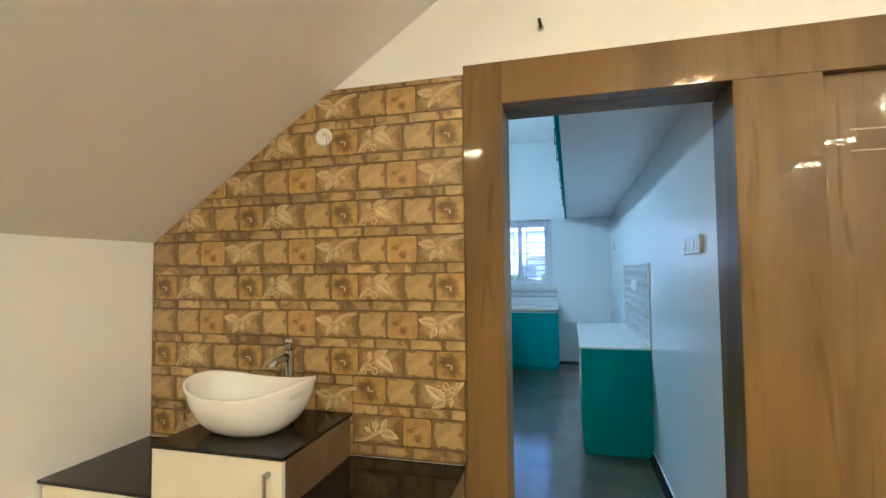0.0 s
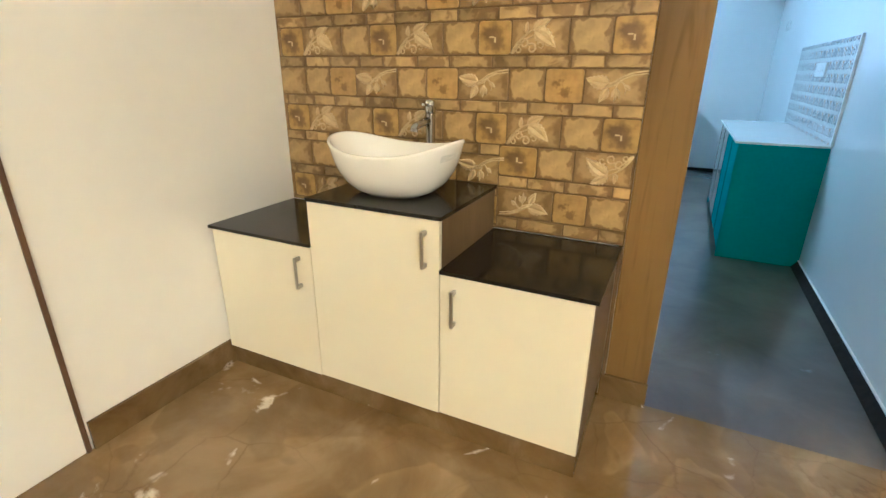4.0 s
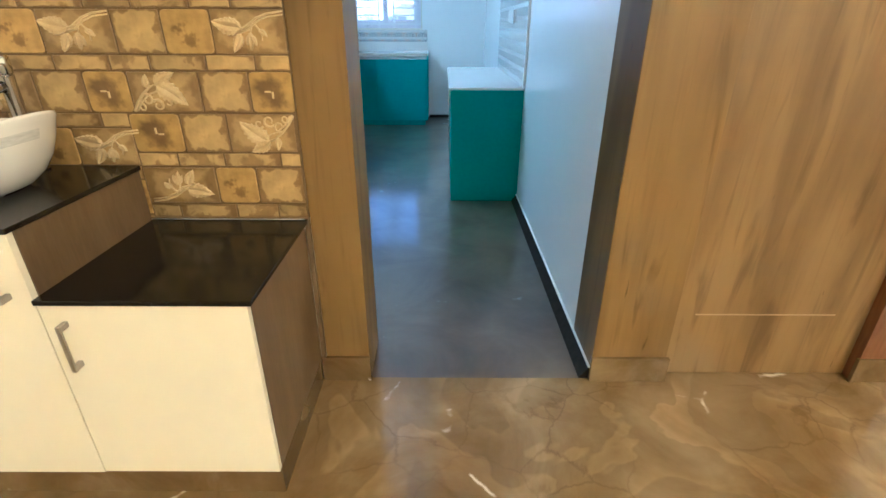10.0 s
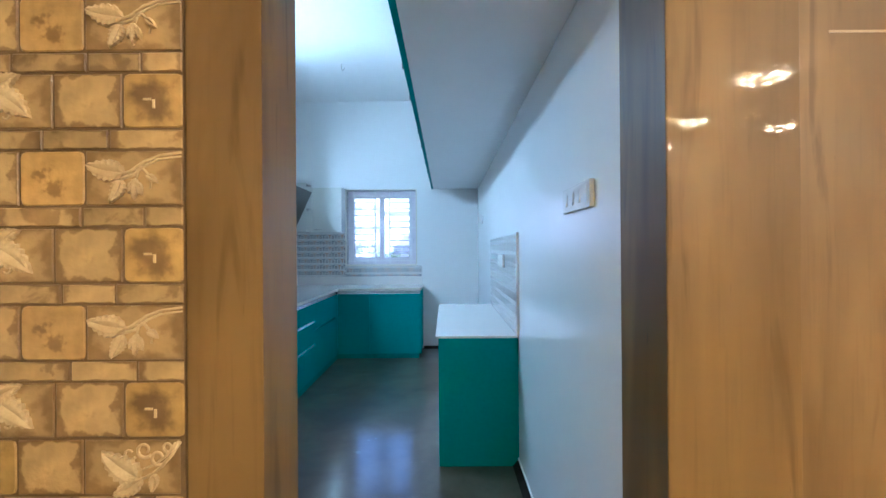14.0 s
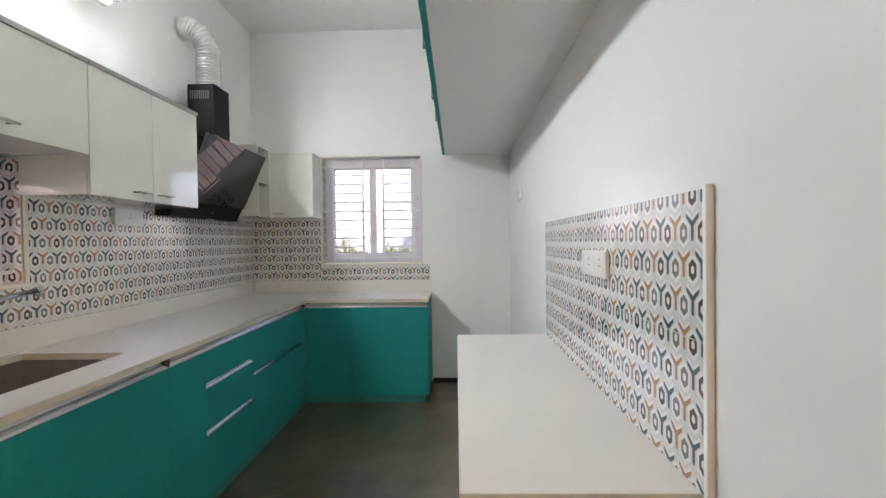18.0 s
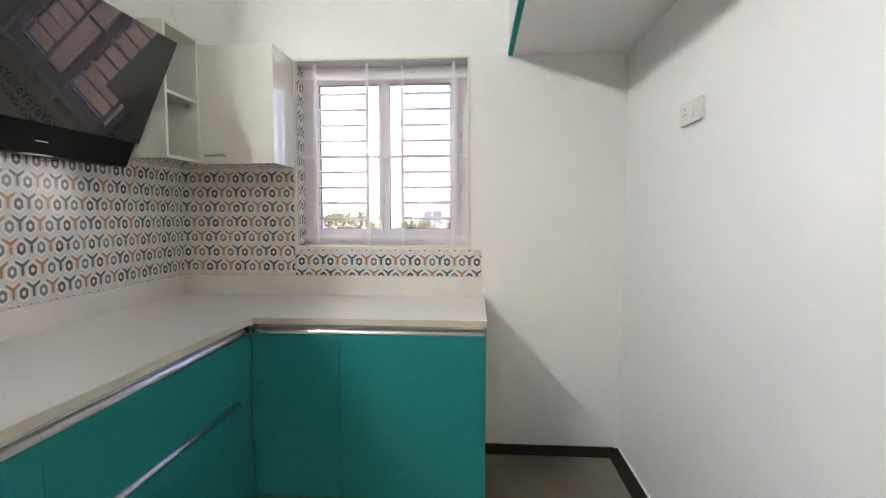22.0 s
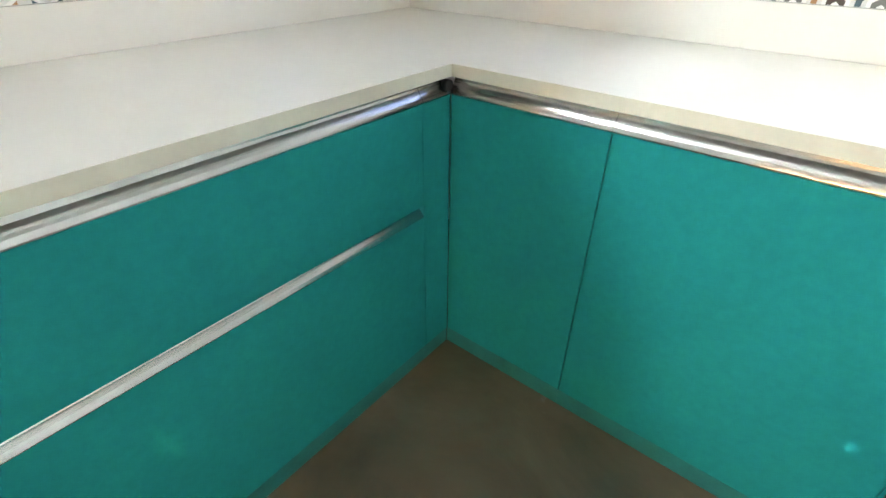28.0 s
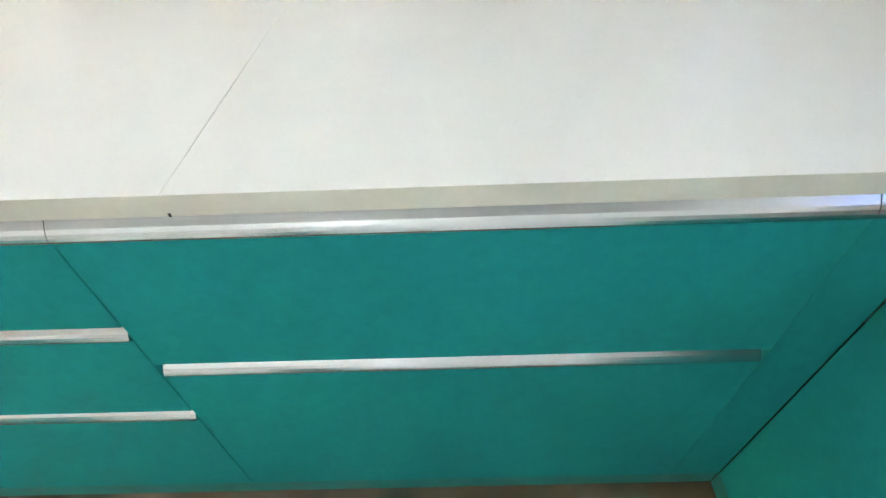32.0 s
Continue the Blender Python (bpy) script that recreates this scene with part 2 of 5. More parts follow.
def veneer(name, pale, mid, dark):
    """Glossy veneer: broad soft upright streaks, thin darker flames and a few small knots."""
    m = mat(name, mid, 0.42, coat=0.12, bump=0.015, bscale=30)
    nt = m.node_tree
    b = nt.nodes["Principled BSDF"]
    co = nt.nodes.new("ShaderNodeTexCoord")
    info = nt.nodes.new("ShaderNodeObjectInfo")
    shift = nt.nodes.new("ShaderNodeVectorMath")
    shift.operation = "MULTIPLY_ADD"
    shift.inputs[1].default_value = (7.0, 0.0, 3.0)
    nt.links.new(info.outputs["Random"], shift.inputs[0])
    nt.links.new(co.outputs["Object"], shift.inputs[2])

    def noise(sx, sz, det, dist):
        mp = nt.nodes.new("ShaderNodeMapping")
        mp.inputs["Scale"].default_value = (sx, sx, sz)
        nt.links.new(shift.outputs[0], mp.inputs[0])
        n = nt.nodes.new("ShaderNodeTexNoise")
        n.inputs["Scale"].default_value, n.inputs["Detail"].default_value, n.inputs["Distortion"].default_value = 1.0, det, dist
        nt.links.new(mp.outputs[0], n.inputs["Vector"])
        return n.outputs["Fac"]

    def ramp(fac, lo, hi):
        r = nt.nodes.new("ShaderNodeMapRange")
        r.interpolation_type = "SMOOTHSTEP"
        r.inputs[1].default_value, r.inputs[2].default_value = lo, hi
        nt.links.new(fac, r.inputs[0])
        return r.outputs[0]

    def blend(fac, a, c, weight):
        k = nt.nodes.new("ShaderNodeMath")
        k.operation = "MULTIPLY"
        k.inputs[1].default_value = weight
        nt.links.new(fac, k.inputs[0])
        mx = nt.nodes.new("ShaderNodeMix")
        mx.data_type = "RGBA"
        nt.links.new(k.outputs[0], mx.inputs[0])
        nt.links.new(a, mx.inputs[6])
        mx.inputs[7].default_value = (*c, 1)
        return mx.outputs[2]
    rgb = nt.nodes.new("ShaderNodeRGB")
    rgb.outputs[0].default_value = (*pale, 1)
    out = blend(ramp(noise(4.2, 0.7, 4, 0.5), 0.38, 0.68), rgb.outputs[0], mid, 1.0)
    out = blend(ramp(noise(15.0, 1.7, 4, 0.7), 0.56, 0.72), out, dark, 0.56)
    out = blend(ramp(noise(70.0, 4.0, 3, 0.2), 0.50, 0.72), out, dark, 0.12)
    out = blend(ramp(noise(38.0, 5.5, 2, 0.6), 0.72, 0.79), out, dark, 0.75)
    hsv, rng = nt.nodes.new("ShaderNodeHueSaturation"), nt.nodes.new("ShaderNodeMapRange")
    rng.inputs[3].default_value, rng.inputs[4].default_value = 0.92, 1.08
    nt.links.new(info.outputs["Random"], rng.inputs[0])
    nt.links.new(rng.outputs[0], hsv.inputs["Value"])
    nt.links.new(out, hsv.inputs["Color"])
    nt.links.new(hsv.outputs[0], b.inputs["Base Color"])
    b.inputs["Specular IOR Level"].default_value, b.inputs["Coat Roughness"].default_value = 0.2, 0.02
    return m


WOOD = veneer("glossy_teak_laminate", (0.184, 0.112, 0.029), (0.110, 0.063, 0.0145), (0.052, 0.028, 0.0064))
WOOD_D = veneer("glossy_door_veneer", (0.188, 0.117, 0.038), (0.116, 0.069, 0.0205), (0.056, 0.031, 0.0085))
WOOD_R = mat("reddish_wood_post", (0.20, 0.085, 0.03), 0.22, other=(0.12, 0.05, 0.018), scale=3, stretch=(2.6, 2.6, 0.34), coat=0.5)
WALNUT = mat("brown_walnut_laminate", (0.150, 0.100, 0.046), 0.42, other=(0.095, 0.060, 0.026), scale=4, stretch=(3, 3, 0.5), detail=6, bump=0.05)
CREAM = mat("cream_laminate", (0.76, 0.70, 0.55), 0.3, spread=0.02, scale=2, bump=0.02)
CARCASS = mat("cabinet_carcass_board", (0.62, 0.58, 0.5), 0.5, spread=0.04)
INLAY = mat("pale_inlay_strip", (0.30, 0.20, 0.088), 0.35, spread=0.05)
TRIM = mat("dark_brown_trim", (0.115, 0.064, 0.032), 0.35, spread=0.25, scale=20)
CERAMIC = mat("white_glazed_ceramic", (0.85, 0.825, 0.79), 0.06, spread=0.01, coat=0.6)
CHROME = mat("chrome", (0.60, 0.60, 0.60), 0.09, 1.0, spread=0.03, rspread=0.03)
ALU = mat("brushed_aluminium", (0.48, 0.48, 0.47), 0.22, 1.0, spread=0.08, scale=4, stretch=(1, 1, 1))
STEEL = mat("satin_steel", (0.5, 0.48, 0.45), 0.33, 1.0, spread=0.08)
BRASS = mat("polished_brass", (0.72, 0.56, 0.24), 0.13, 1.0, spread=0.06)
TEAL = mat("teal_matt_laminate", (0.0005, 0.248, 0.244), 0.5, spread=0.10, scale=55, bump=0.06, bscale=420)
TEAL.node_tree.nodes["Principled BSDF"].inputs["Specular IOR Level"].default_value = 0.06
# Kick boards: a darker, mottled teal than the cabinet fronts.
KICK = mat("dark_teal_plinth_board", (0.0015, 0.185, 0.170), 0.6, other=(0.006, 0.135, 0.124), scale=14, bump=0.06, bscale=300)
QUARTZ = mat("white_quartz", (0.76, 0.735, 0.69), 0.16, spread=0.04, scale=2.5)
QEDGE = mat("beige_quartz_edge", (0.64, 0.60, 0.50), 0.35, spread=0.10, scale=9)
QEDGE_S = mat("pale_quartz_edge", (0.74, 0.71, 0.65), 0.3, spread=0.06, scale=9)
ACRYL = mat("off_white_gloss_acrylic", (0.74, 0.745, 0.69), 0.10, spread=0.01, coat=0.5)
UPVC = mat("white_upvc", (0.83, 0.79, 0.83), 0.35, spread=0.06, scale=6)
GRILLE = mat("white_enamel_bars", (0.88, 0.87, 0.88), 0.4, spread=0.05)
LIP = mat("cream_sill_edge", (0.78, 0.74, 0.62), 0.45, spread=0.06)
FILM = mat("grey_blue_print", (0.34, 0.36, 0.46), 0.4)
SEAL = mat("black_seal", (0.01, 0.01, 0.01), 0.6)
HOODG = mat("black_hood_glass", (0.008, 0.008, 0.009), 0.03)
HOODG.node_tree.nodes["Principled BSDF"].inputs["Specular IOR Level"].default_value = 0.7
HOODS = mat("black_hood_steel", (0.010, 0.010, 0.010), 0.5, spread=0.2, scale=30)
HOODS.node_tree.nodes["Principled BSDF"].inputs["Specular IOR Level"].default_value = 0.12
SLOT = mat("grey_vent_slots", (0.07, 0.07, 0.068), 0.5, spread=0.1)
FOIL = mat("aluminium_foil_duct", (0.78, 0.78, 0.77), 0.33, 1.0, spread=0.1, scale=12)
PLASTIC = mat("white_plastic", (0.76, 0.76, 0.73), 0.22, spread=0.02)
DARK = mat("dark_slot", (0.02, 0.02, 0.02), 0.6)
WIRE = mat("brown_wire", (0.20, 0.12, 0.06), 0.4)
HANDLE = mat("dark_steel", (0.16, 0.16, 0.16), 0.3, 0.9, spread=0.1)
RUST = mat("rusty_bracket", (0.12, 0.05, 0.02), 0.6, spread=0.4, scale=60)
GLOW = mat("led_tube", (0.9, 0.9, 0.9), 0.4, emit=(0.83, 1.0, 0.91, TUBE))
GLOW_W = mat("warm_lamp", (0.9, 0.8, 0.6), 0.4, emit=(1.0, 0.70, 0.31, LAMP))
GROUT = mat("brown_grout", (0.145, 0.090, 0.031), 0.6, spread=0.3, scale=30, bump=0.1)
RELIEF = mat("cream_relief_leaf", (0.58, 0.45, 0.225), 0.42, other=(0.43, 0.31, 0.135), scale=22, bump=0.15)


def printed(name, inner, outer, hx, hz, lo, hi, ragged=0.5, value=0.08, low=0.0, grain=21, wash=(0.5, 0.60, 0.72), roam=0.0):
    """A stone face printed on a tile: a pale worn middle and a darker ragged rim, or the other way round."""
    m = mat(name, inner, 0.36, bump=0.3, bscale=55, rspread=0.06)
    nt = m.node_tree
    b = nt.nodes["Principled BSDF"]
    co = nt.nodes.new("ShaderNodeTexCoord")
    sep = nt.nodes.new("ShaderNodeSeparateXYZ")
    nt.links.new(co.outputs["Object"], sep.inputs[0])

    def calc(op, p, q):
        n = nt.nodes.new("ShaderNodeMath")
        n.operation = op
        for k, w in enumerate((p, q)):
            if isinstance(w, (int, float)):
                n.inputs[k].default_value = w
            elif w is not None:
                nt.links.new(w, n.inputs[k])
        return n.outputs[0]
    nz = nt.nodes.new("ShaderNodeTexNoise")
    nz.inputs["Scale"].default_value, nz.inputs["Detail"].default_value = grain, 6
    nt.links.new(co.outputs["Object"], nz.inputs["Vector"])
    nf = nt.nodes.new("ShaderNodeTexNoise")
    nf.inputs["Scale"].default_value, nf.inputs["Detail"].default_value = 9, 4
    nt.links.new(co.outputs["Object"], nf.inputs["Vector"])
    d = calc("MAXIMUM", calc("DIVIDE", calc("ABSOLUTE", sep.outputs[0], None), hx), calc("DIVIDE", calc("ABSOLUTE", calc("ADD", sep.outputs[2], low), None), hz))
    d = calc("ADD", d, calc("MULTIPLY", calc("SUBTRACT", nz.outputs["Fac"], 0.5), ragged))
    d = calc("ADD", d, calc("MULTIPLY", calc("SUBTRACT", nf.outputs["Fac"], 0.5), ragged * 0.8))
    r = nt.nodes.new("ShaderNodeMapRange")
    r.interpolation_type = "SMOOTHSTEP"
    r.inputs[1].default_value, r.inputs[2].default_value = lo, hi
    nt.links.new(d, r.inputs[0])
    mx = nt.nodes.new("ShaderNodeMix")
    mx.data_type = "RGBA"
    mx.inputs[6].default_value, mx.inputs[7].default_value = (*inner, 1), (*outer, 1)
    nt.links.new(r.outputs[0], mx.inputs[0])
    info = nt.nodes.new("ShaderNodeObjectInfo")
    shift = nt.nodes.new("ShaderNodeVectorMath")
    shift.operation = "MULTIPLY_ADD"
    shift.inputs[1].default_value = (roam, 0.0, roam)
    nt.links.new(info.outputs["Random"], shift.inputs[0])
    nt.links.new(co.outputs["Object"], shift.inputs[2])
    nw = nt.nodes.new("ShaderNodeTexNoise")
    nw.inputs["Scale"].default_value, nw.inputs["Detail"].default_value, nw.inputs["Distortion"].default_value = 17, 5, 0.4
    nt.links.new(shift.outputs[0], nw.inputs["Vector"])
    rw = nt.nodes.new("ShaderNodeMapRange")
    rw.interpolation_type = "SMOOTHSTEP"
    rw.inputs[1].default_value, rw.inputs[2].default_value, rw.inputs[4].default_value = wash[1], wash[2], wash[0]
    nt.links.new(nw.outputs["Fac"], rw.inputs[0])
    mw = nt.nodes.new("ShaderNodeMix")
    mw.data_type = "RGBA"
    mw.inputs[7].default_value = (0.150, 0.088, 0.024, 1)
    nt.links.new(rw.outputs[0], mw.inputs[0])
    nt.links.new(mx.outputs[2], mw.inputs[6])
    hsv = nt.nodes.new("ShaderNodeHueSaturation")
    rng = nt.nodes.new("ShaderNodeMapRange")
    rng.inputs[3].default_value, rng.inputs[4].default_value = 1 - value, 1 + value
    nt.links.new(info.outputs["Random"], rng.inputs[0])
    wob = calc("MULTIPLY", rng.outputs[0], calc("ADD", calc("ADD", calc("MULTIPLY", nf.outputs["Fac"], 0.7), calc("MULTIPLY", nz.outputs["Fac"], 0.8)), 0.16))
    nt.links.new(wob, hsv.inputs["Value"])
    nt.links.new(mw.outputs[2], hsv.inputs["Color"])
    nt.links.new(hsv.outputs[0], b.inputs["Base Color"])
    return m


STONE = printed("printed_sandstone", (0.430, 0.296, 0.100), (0.190, 0.115, 0.033), 0.066, 0.057, 0.74, 0.92, ragged=1.05, grain=30)
STONE_G = printed("printed_golden_stone", (0.210, 0.121, 0.026), (0.405, 0.256, 0.062), 0.062, 0.057, 0.22, 0.50, ragged=1.5, low=0.012, grain=34)
STONE_D = printed("printed_smoked_stone", (0.150, 0.088, 0.025), (0.385, 0.247, 0.055), 0.062, 0.057, 0.36, 0.84, ragged=1.1, low=0.004, grain=26, wash=(0.0, 0.6, 0.7))
STONE_L = printed("printed_leaf_panel", (0.380, 0.260, 0.090), (0.205, 0.128, 0.038), 0.1, 0.057, 0.58, 0.90, ragged=1.25, grain=26)
STONE_T = printed("printed_thin_brick", (0.360, 0.248, 0.086), (0.165, 0.099, 0.029), 0.075, 0.021, 0.78, 0.94, ragged=0.85, value=0.34, grain=28, wash=(0.75, 0.50, 0.60), roam=6.0)
TILE_W = mat("patterned_tile_ground", (0.66, 0.655, 0.63), 0.13, spread=0.03, scale=10)
P_PALE = mat("print_pale_grey", (0.50, 0.50, 0.48), 0.13, spread=0.05)
P_WHITE = mat("print_white", (0.82, 0.81, 0.79), 0.13, spread=0.03)
P_DARK = mat("print_dark_brown", (0.095, 0.075, 0.066), 0.13, spread=0.15, scale=40)
P_GREY = mat("print_grey", (0.20, 0.195, 0.185), 0.13, spread=0.12, scale=40)
P_TEAL = mat("print_teal", (0.066, 0.112, 0.135), 0.13, spread=0.2, scale=40)
P_ORANGE = mat("print_orange", (0.43, 0.230, 0.112), 0.13, spread=0.15, scale=40)
for m in (TILE_W, P_PALE, P_WHITE, P_DARK, P_GREY, P_TEAL, P_ORANGE):
    m.node_tree.nodes["Principled BSDF"].inputs["Specular IOR Level"].default_value = 0.85
FACADE = mat("white_facade", (0.64, 0.64, 0.65), 0.7, spread=0.08, scale=0.4)
# Reflector white for the added bounce panel outside the sink window.
BOUNCE = mat("bounce_panel_white", (0.70, 0.69, 0.67), 0.7, spread=0.04, scale=0.8)
FACADE_O = mat("orange_facade", (0.75, 0.24, 0.03), 0.6, spread=0.06, scale=0.6)
FACADE_B = mat("beige_facade", (0.62, 0.56, 0.47), 0.7, spread=0.08, scale=0.5)
FGLASS = mat("grey_window_pane", (0.25, 0.26, 0.28), 0.1)
GROUND = mat("dusty_ground", (0.22, 0.18, 0.13), 0.9, spread=0.3, scale=0.3)
BARK = mat("bark", (0.10, 0.07, 0.05), 0.9, spread=0.3, scale=8, bump=0.4)
LEAF = mat("foliage", (0.12, 0.15, 0.075), 0.6, other=(0.10, 0.13, 0.06), scale=2)
lt = LEAF.node_tree
tr, mixer = lt.nodes.new("ShaderNodeBsdfTranslucent"), lt.nodes.new("ShaderNodeMixShader")
tr.inputs[0].default_value = (0.14, 0.18, 0.07, 1)
lt.links.new(lt.nodes["Principled BSDF"].outputs[0], mixer.inputs[1])
lt.links.new(tr.outputs[0], mixer.inputs[2])
lt.links.new(mixer.outputs[0], lt.nodes["Material Output"].inputs[0])
STICKER = mat("pale_grey_sticker", (0.70, 0.69, 0.67), 0.5, other=(0.50, 0.50, 0.49), scale=40, stretch=(1, 1, 4))
SINK = mat("grey_sink", (0.27, 0.265, 0.26), 0.3, 0.5, spread=0.08, scale=20)

GLASS = bpy.data.materials.new("clear_glass")
GLASS.use_nodes = True
gb = GLASS.node_tree.nodes["Principled BSDF"]
gb.inputs["Transmission Weight"].default_value, gb.inputs["Roughness"].default_value, gb.inputs["IOR"].default_value = 1.0, 0.0, 1.02


# ---- mesh helpers ----
def box(bm, x0, x1, y0, y1, z0, z1, mi=0, bev=0.0, seg=2):
    v = [bm.verts.new((x, y, z)) for x in (x0, x1) for y in (y0, y1) for z in (z0, z1)]
    fs = [bm.faces.new([v[i] for i in q]) for q in ((0, 1, 3, 2), (4, 6, 7, 5), (0, 4, 5, 1), (2, 3, 7, 6), (0, 2, 6, 4), (1, 5, 7, 3))]
    for f in fs:
        f.material_index = mi
    if bev:
        es = list({e for f in fs for e in f.edges})
        bmesh.ops.bevel(bm, geom=es, offset=bev, segments=seg, affect="EDGES", profile=0.6)
    return v


def boxes(*rows, bev=0.0):
    bm = bmesh.new()
    for r in rows:
        box(bm, *r, bev=bev)
    return bm


def prism(bm, pts, axis, a, b, mi=0):
    """A flat outline, given in the two other axes in order, drawn out along an axis from a to b."""
    def at(p, d):
        return {"x": (d, p[0], p[1]), "y": (p[0], d, p[1]), "z": (p[0], p[1], d)}[axis]
    lo = [bm.verts.new(at(p, a)) for p in pts]
    hi = [bm.verts.new(at(p, b)) for p in pts]
    n = len(pts)
    fs = [bm.faces.new(lo), bm.faces.new(hi)]
    fs += [bm.faces.new((lo[i], lo[(i + 1) % n], hi[(i + 1) % n], hi[i])) for i in range(n)]
    for f in fs:
        f.material_index = mi
    return fs


def tube(bm, pts, r, n=12, mi=0, caps=True, radii=None):
    """A round bar along a line of points."""
    pts = [Vector(p) for p in pts]
    rings = []
    side = None
    for i, p in enumerate(pts):
        d = (pts[min(i + 1, len(pts) - 1)] - pts[max(i - 1, 0)]).normalized()
        if side is None:
            side = d.cross((0, 0, 1) if abs(d.z) < 0.9 else (1, 0, 0)).normalized()
        side = (side - d * side.dot(d)).normalized()
        up = d.cross(side)
        rr = radii[i] if radii else r
        rings.append([bm.verts.new(p + (side * math.cos(2 * math.pi * k / n) + up * math.sin(2 * math.pi * k / n)) * rr) for k in range(n)])
    fs = []
    for a, b in zip(rings, rings[1:]):
        fs += [bm.faces.new((a[k], a[(k + 1) % n], b[(k + 1) % n], b[k])) for k in range(n)]
    if caps:
        fs += [bm.faces.new(rings[0]), bm.faces.new(rings[-1])]
    for f in fs:
        f.smooth = len(f.verts) == 4
        f.material_index = mi
    return fs


def cells(bm, axis, xs, ys, keep, a, b):
    """A slab with openings: the cells of a grid that are kept, between a and b along the axis."""
    def at(p, q, d):
        return {"x": (d, p, q), "y": (p, d, q), "z": (p, q, d)}[axis]
    made = {}

    def vert(i, j, d):
        if (i, j, d) not in made:
            made[i, j, d] = bm.verts.new(at(xs[i], ys[j], (a, b)[d]))
        return made[i, j, d]
    on = {(i, j) for i in range(len(xs) - 1) for j in range(len(ys) - 1) if keep(i, j)}
    for i, j in on:
        for d in (0, 1):
            bm.faces.new([vert(i, j, d), vert(i + 1, j, d), vert(i + 1, j + 1, d), vert(i, j + 1, d)])
        for (di, dj), (p, q) in (((-1, 0), ((0, 0), (0, 1))), ((1, 0), ((1, 0), (1, 1))), ((0, -1), ((0, 0), (1, 0))), ((0, 1), ((0, 1), (1, 1)))):
            if (i + di, j + dj) not in on:
                bm.faces.new([vert(i + p[0], j + p[1], 0), vert(i + q[0], j + q[1], 0), vert(i + q[0], j + q[1], 1), vert(i + p[0], j + p[1], 1)])


def mesh_of(name, bm, mats):
    bmesh.ops.recalc_face_normals(bm, faces=bm.faces)
    me = bpy.data.meshes.new(name)
    bm.to_mesh(me)
    bm.free()
    for m in (mats if isinstance(mats, (list, tuple)) else [mats]):
        me.materials.append(m)
    return me


def thing(name, bm, material, label="", category="", group="", kind=""):
    return tagged(new(name, mesh_of(name, bm, material)), label, category, group, kind)


def holder(name, at, label, category, group="", kind=""):
    ob = new(name)
    ob.location = at
    ob.empty_display_size = 0.1
    return tagged(ob, label, category, group, kind)


def part(name, bm, material, parent, label=""):
    ob = new(name, bm if isinstance(bm, bpy.types.Mesh) else mesh_of(name, bm, material))
    ob.parent = parent
    m = Matrix.Identity(4) if parent.parent else Matrix.Translation(parent.location)
    ob.matrix_parent_inverse = m.inverted()
    return tagged(ob, label)


def structure(name, bm, material, label):
    return thing(name, bm, material, label, "structure", "", "structure")


# ---- large structure ----
LX, RX, BY, FY, KZ, DZ = -1.678, 0.837, 5.637, 0.217, 3.42, 3.2
YW = -2.95

bm = bmesh.new()
cells(bm, "y", [-1.69, -0.147, 1.98, 6.0], [0, 2.257, DZ + 0.25], lambda i, j: not (i == 1 and j == 0), 0.0, 0.075)
structure("wall_dining", bm, PAINT, "cream painted dining room wall above the wooden portal")
bm = bmesh.new()
cells(bm, "y", [YW, -0.02, 0.86, 6.0], [0, 2.1, DZ + 0.25], lambda i, j: not (i == 1 and j == 0), 0.0755, FY)
structure("wall_kitchen_front", bm, PAINT_K, "white painted kitchen wall round the doorway")
bm = bmesh.new()
cells(bm, "x", [FY, 2.21, 3.15, BY + 0.2], [0, 1.187, 1.77, KZ], lambda i, j: not (i == 1 and j == 1), LX - 0.22, LX)
structure("wall_kitchen_left", bm, PAINT_K, "white painted kitchen wall behind the sink, with a window opening")
bm = bmesh.new()
cells(bm, "y", [LX, -0.99, -0.02, RX], [0, 1.155, 2.19, KZ], lambda i, j: not (i == 1 and j == 1), BY, BY + 0.2)
structure("wall_kitchen_back", bm, PAINT_K, "white painted kitchen end wall with a window opening")
structure("wall_kitchen_right", boxes((RX, RX + 0.18, FY, BY + 0.2, 0, KZ)), PAINT_R, "white satin painted long kitchen wall")
structure("ceiling_kitchen", boxes((LX - 0.22, RX + 0.18, 0.0755, BY + 0.2, KZ, KZ + 0.15)), CEIL, "plain white kitchen ceiling")
structure("floor_kitchen", boxes((LX, RX, 0.0, BY, -0.12, 0.0)), FLOOR_K, "dark grey honed granite kitchen floor with pale scratches")
bm = bmesh.new()
cells(bm, "z", [-1.69, 0.837, 6.0], [-8.0, 0.0, 0.0755], lambda i, j: i == 1 or j == 0, -0.12, 0.0)
structure("floor_dining", bm, MARBLE, "polished brown marble floor with pale veins")
structure("ceiling_dining", boxes((YW - 0.2, 6.2, -8.2, 0.0, DZ, DZ + 0.25)), CEIL, "plain white living room ceiling")
structure("wall_living_right", boxes((6.0, 6.2, -8.2, 0.0, 0, DZ)), PAINT, "cream painted far living room wall")
structure("wall_living_rear", boxes((YW - 0.2, 6.0, -8.2, -8.0, 0, DZ)), PAINT, "cream painted living room end wall")
structure("wall_stair_yellow", boxes((YW - 0.2, YW, -8.0, 0.0755, -0.1, DZ)), YELLOW, "deep yellow painted stairwell wall")
structure("wall_stair_end", boxes((YW, -1.6905, 0.0, 0.075, 0, DZ)), YELLOW, "deep yellow painted stairwell end wall")
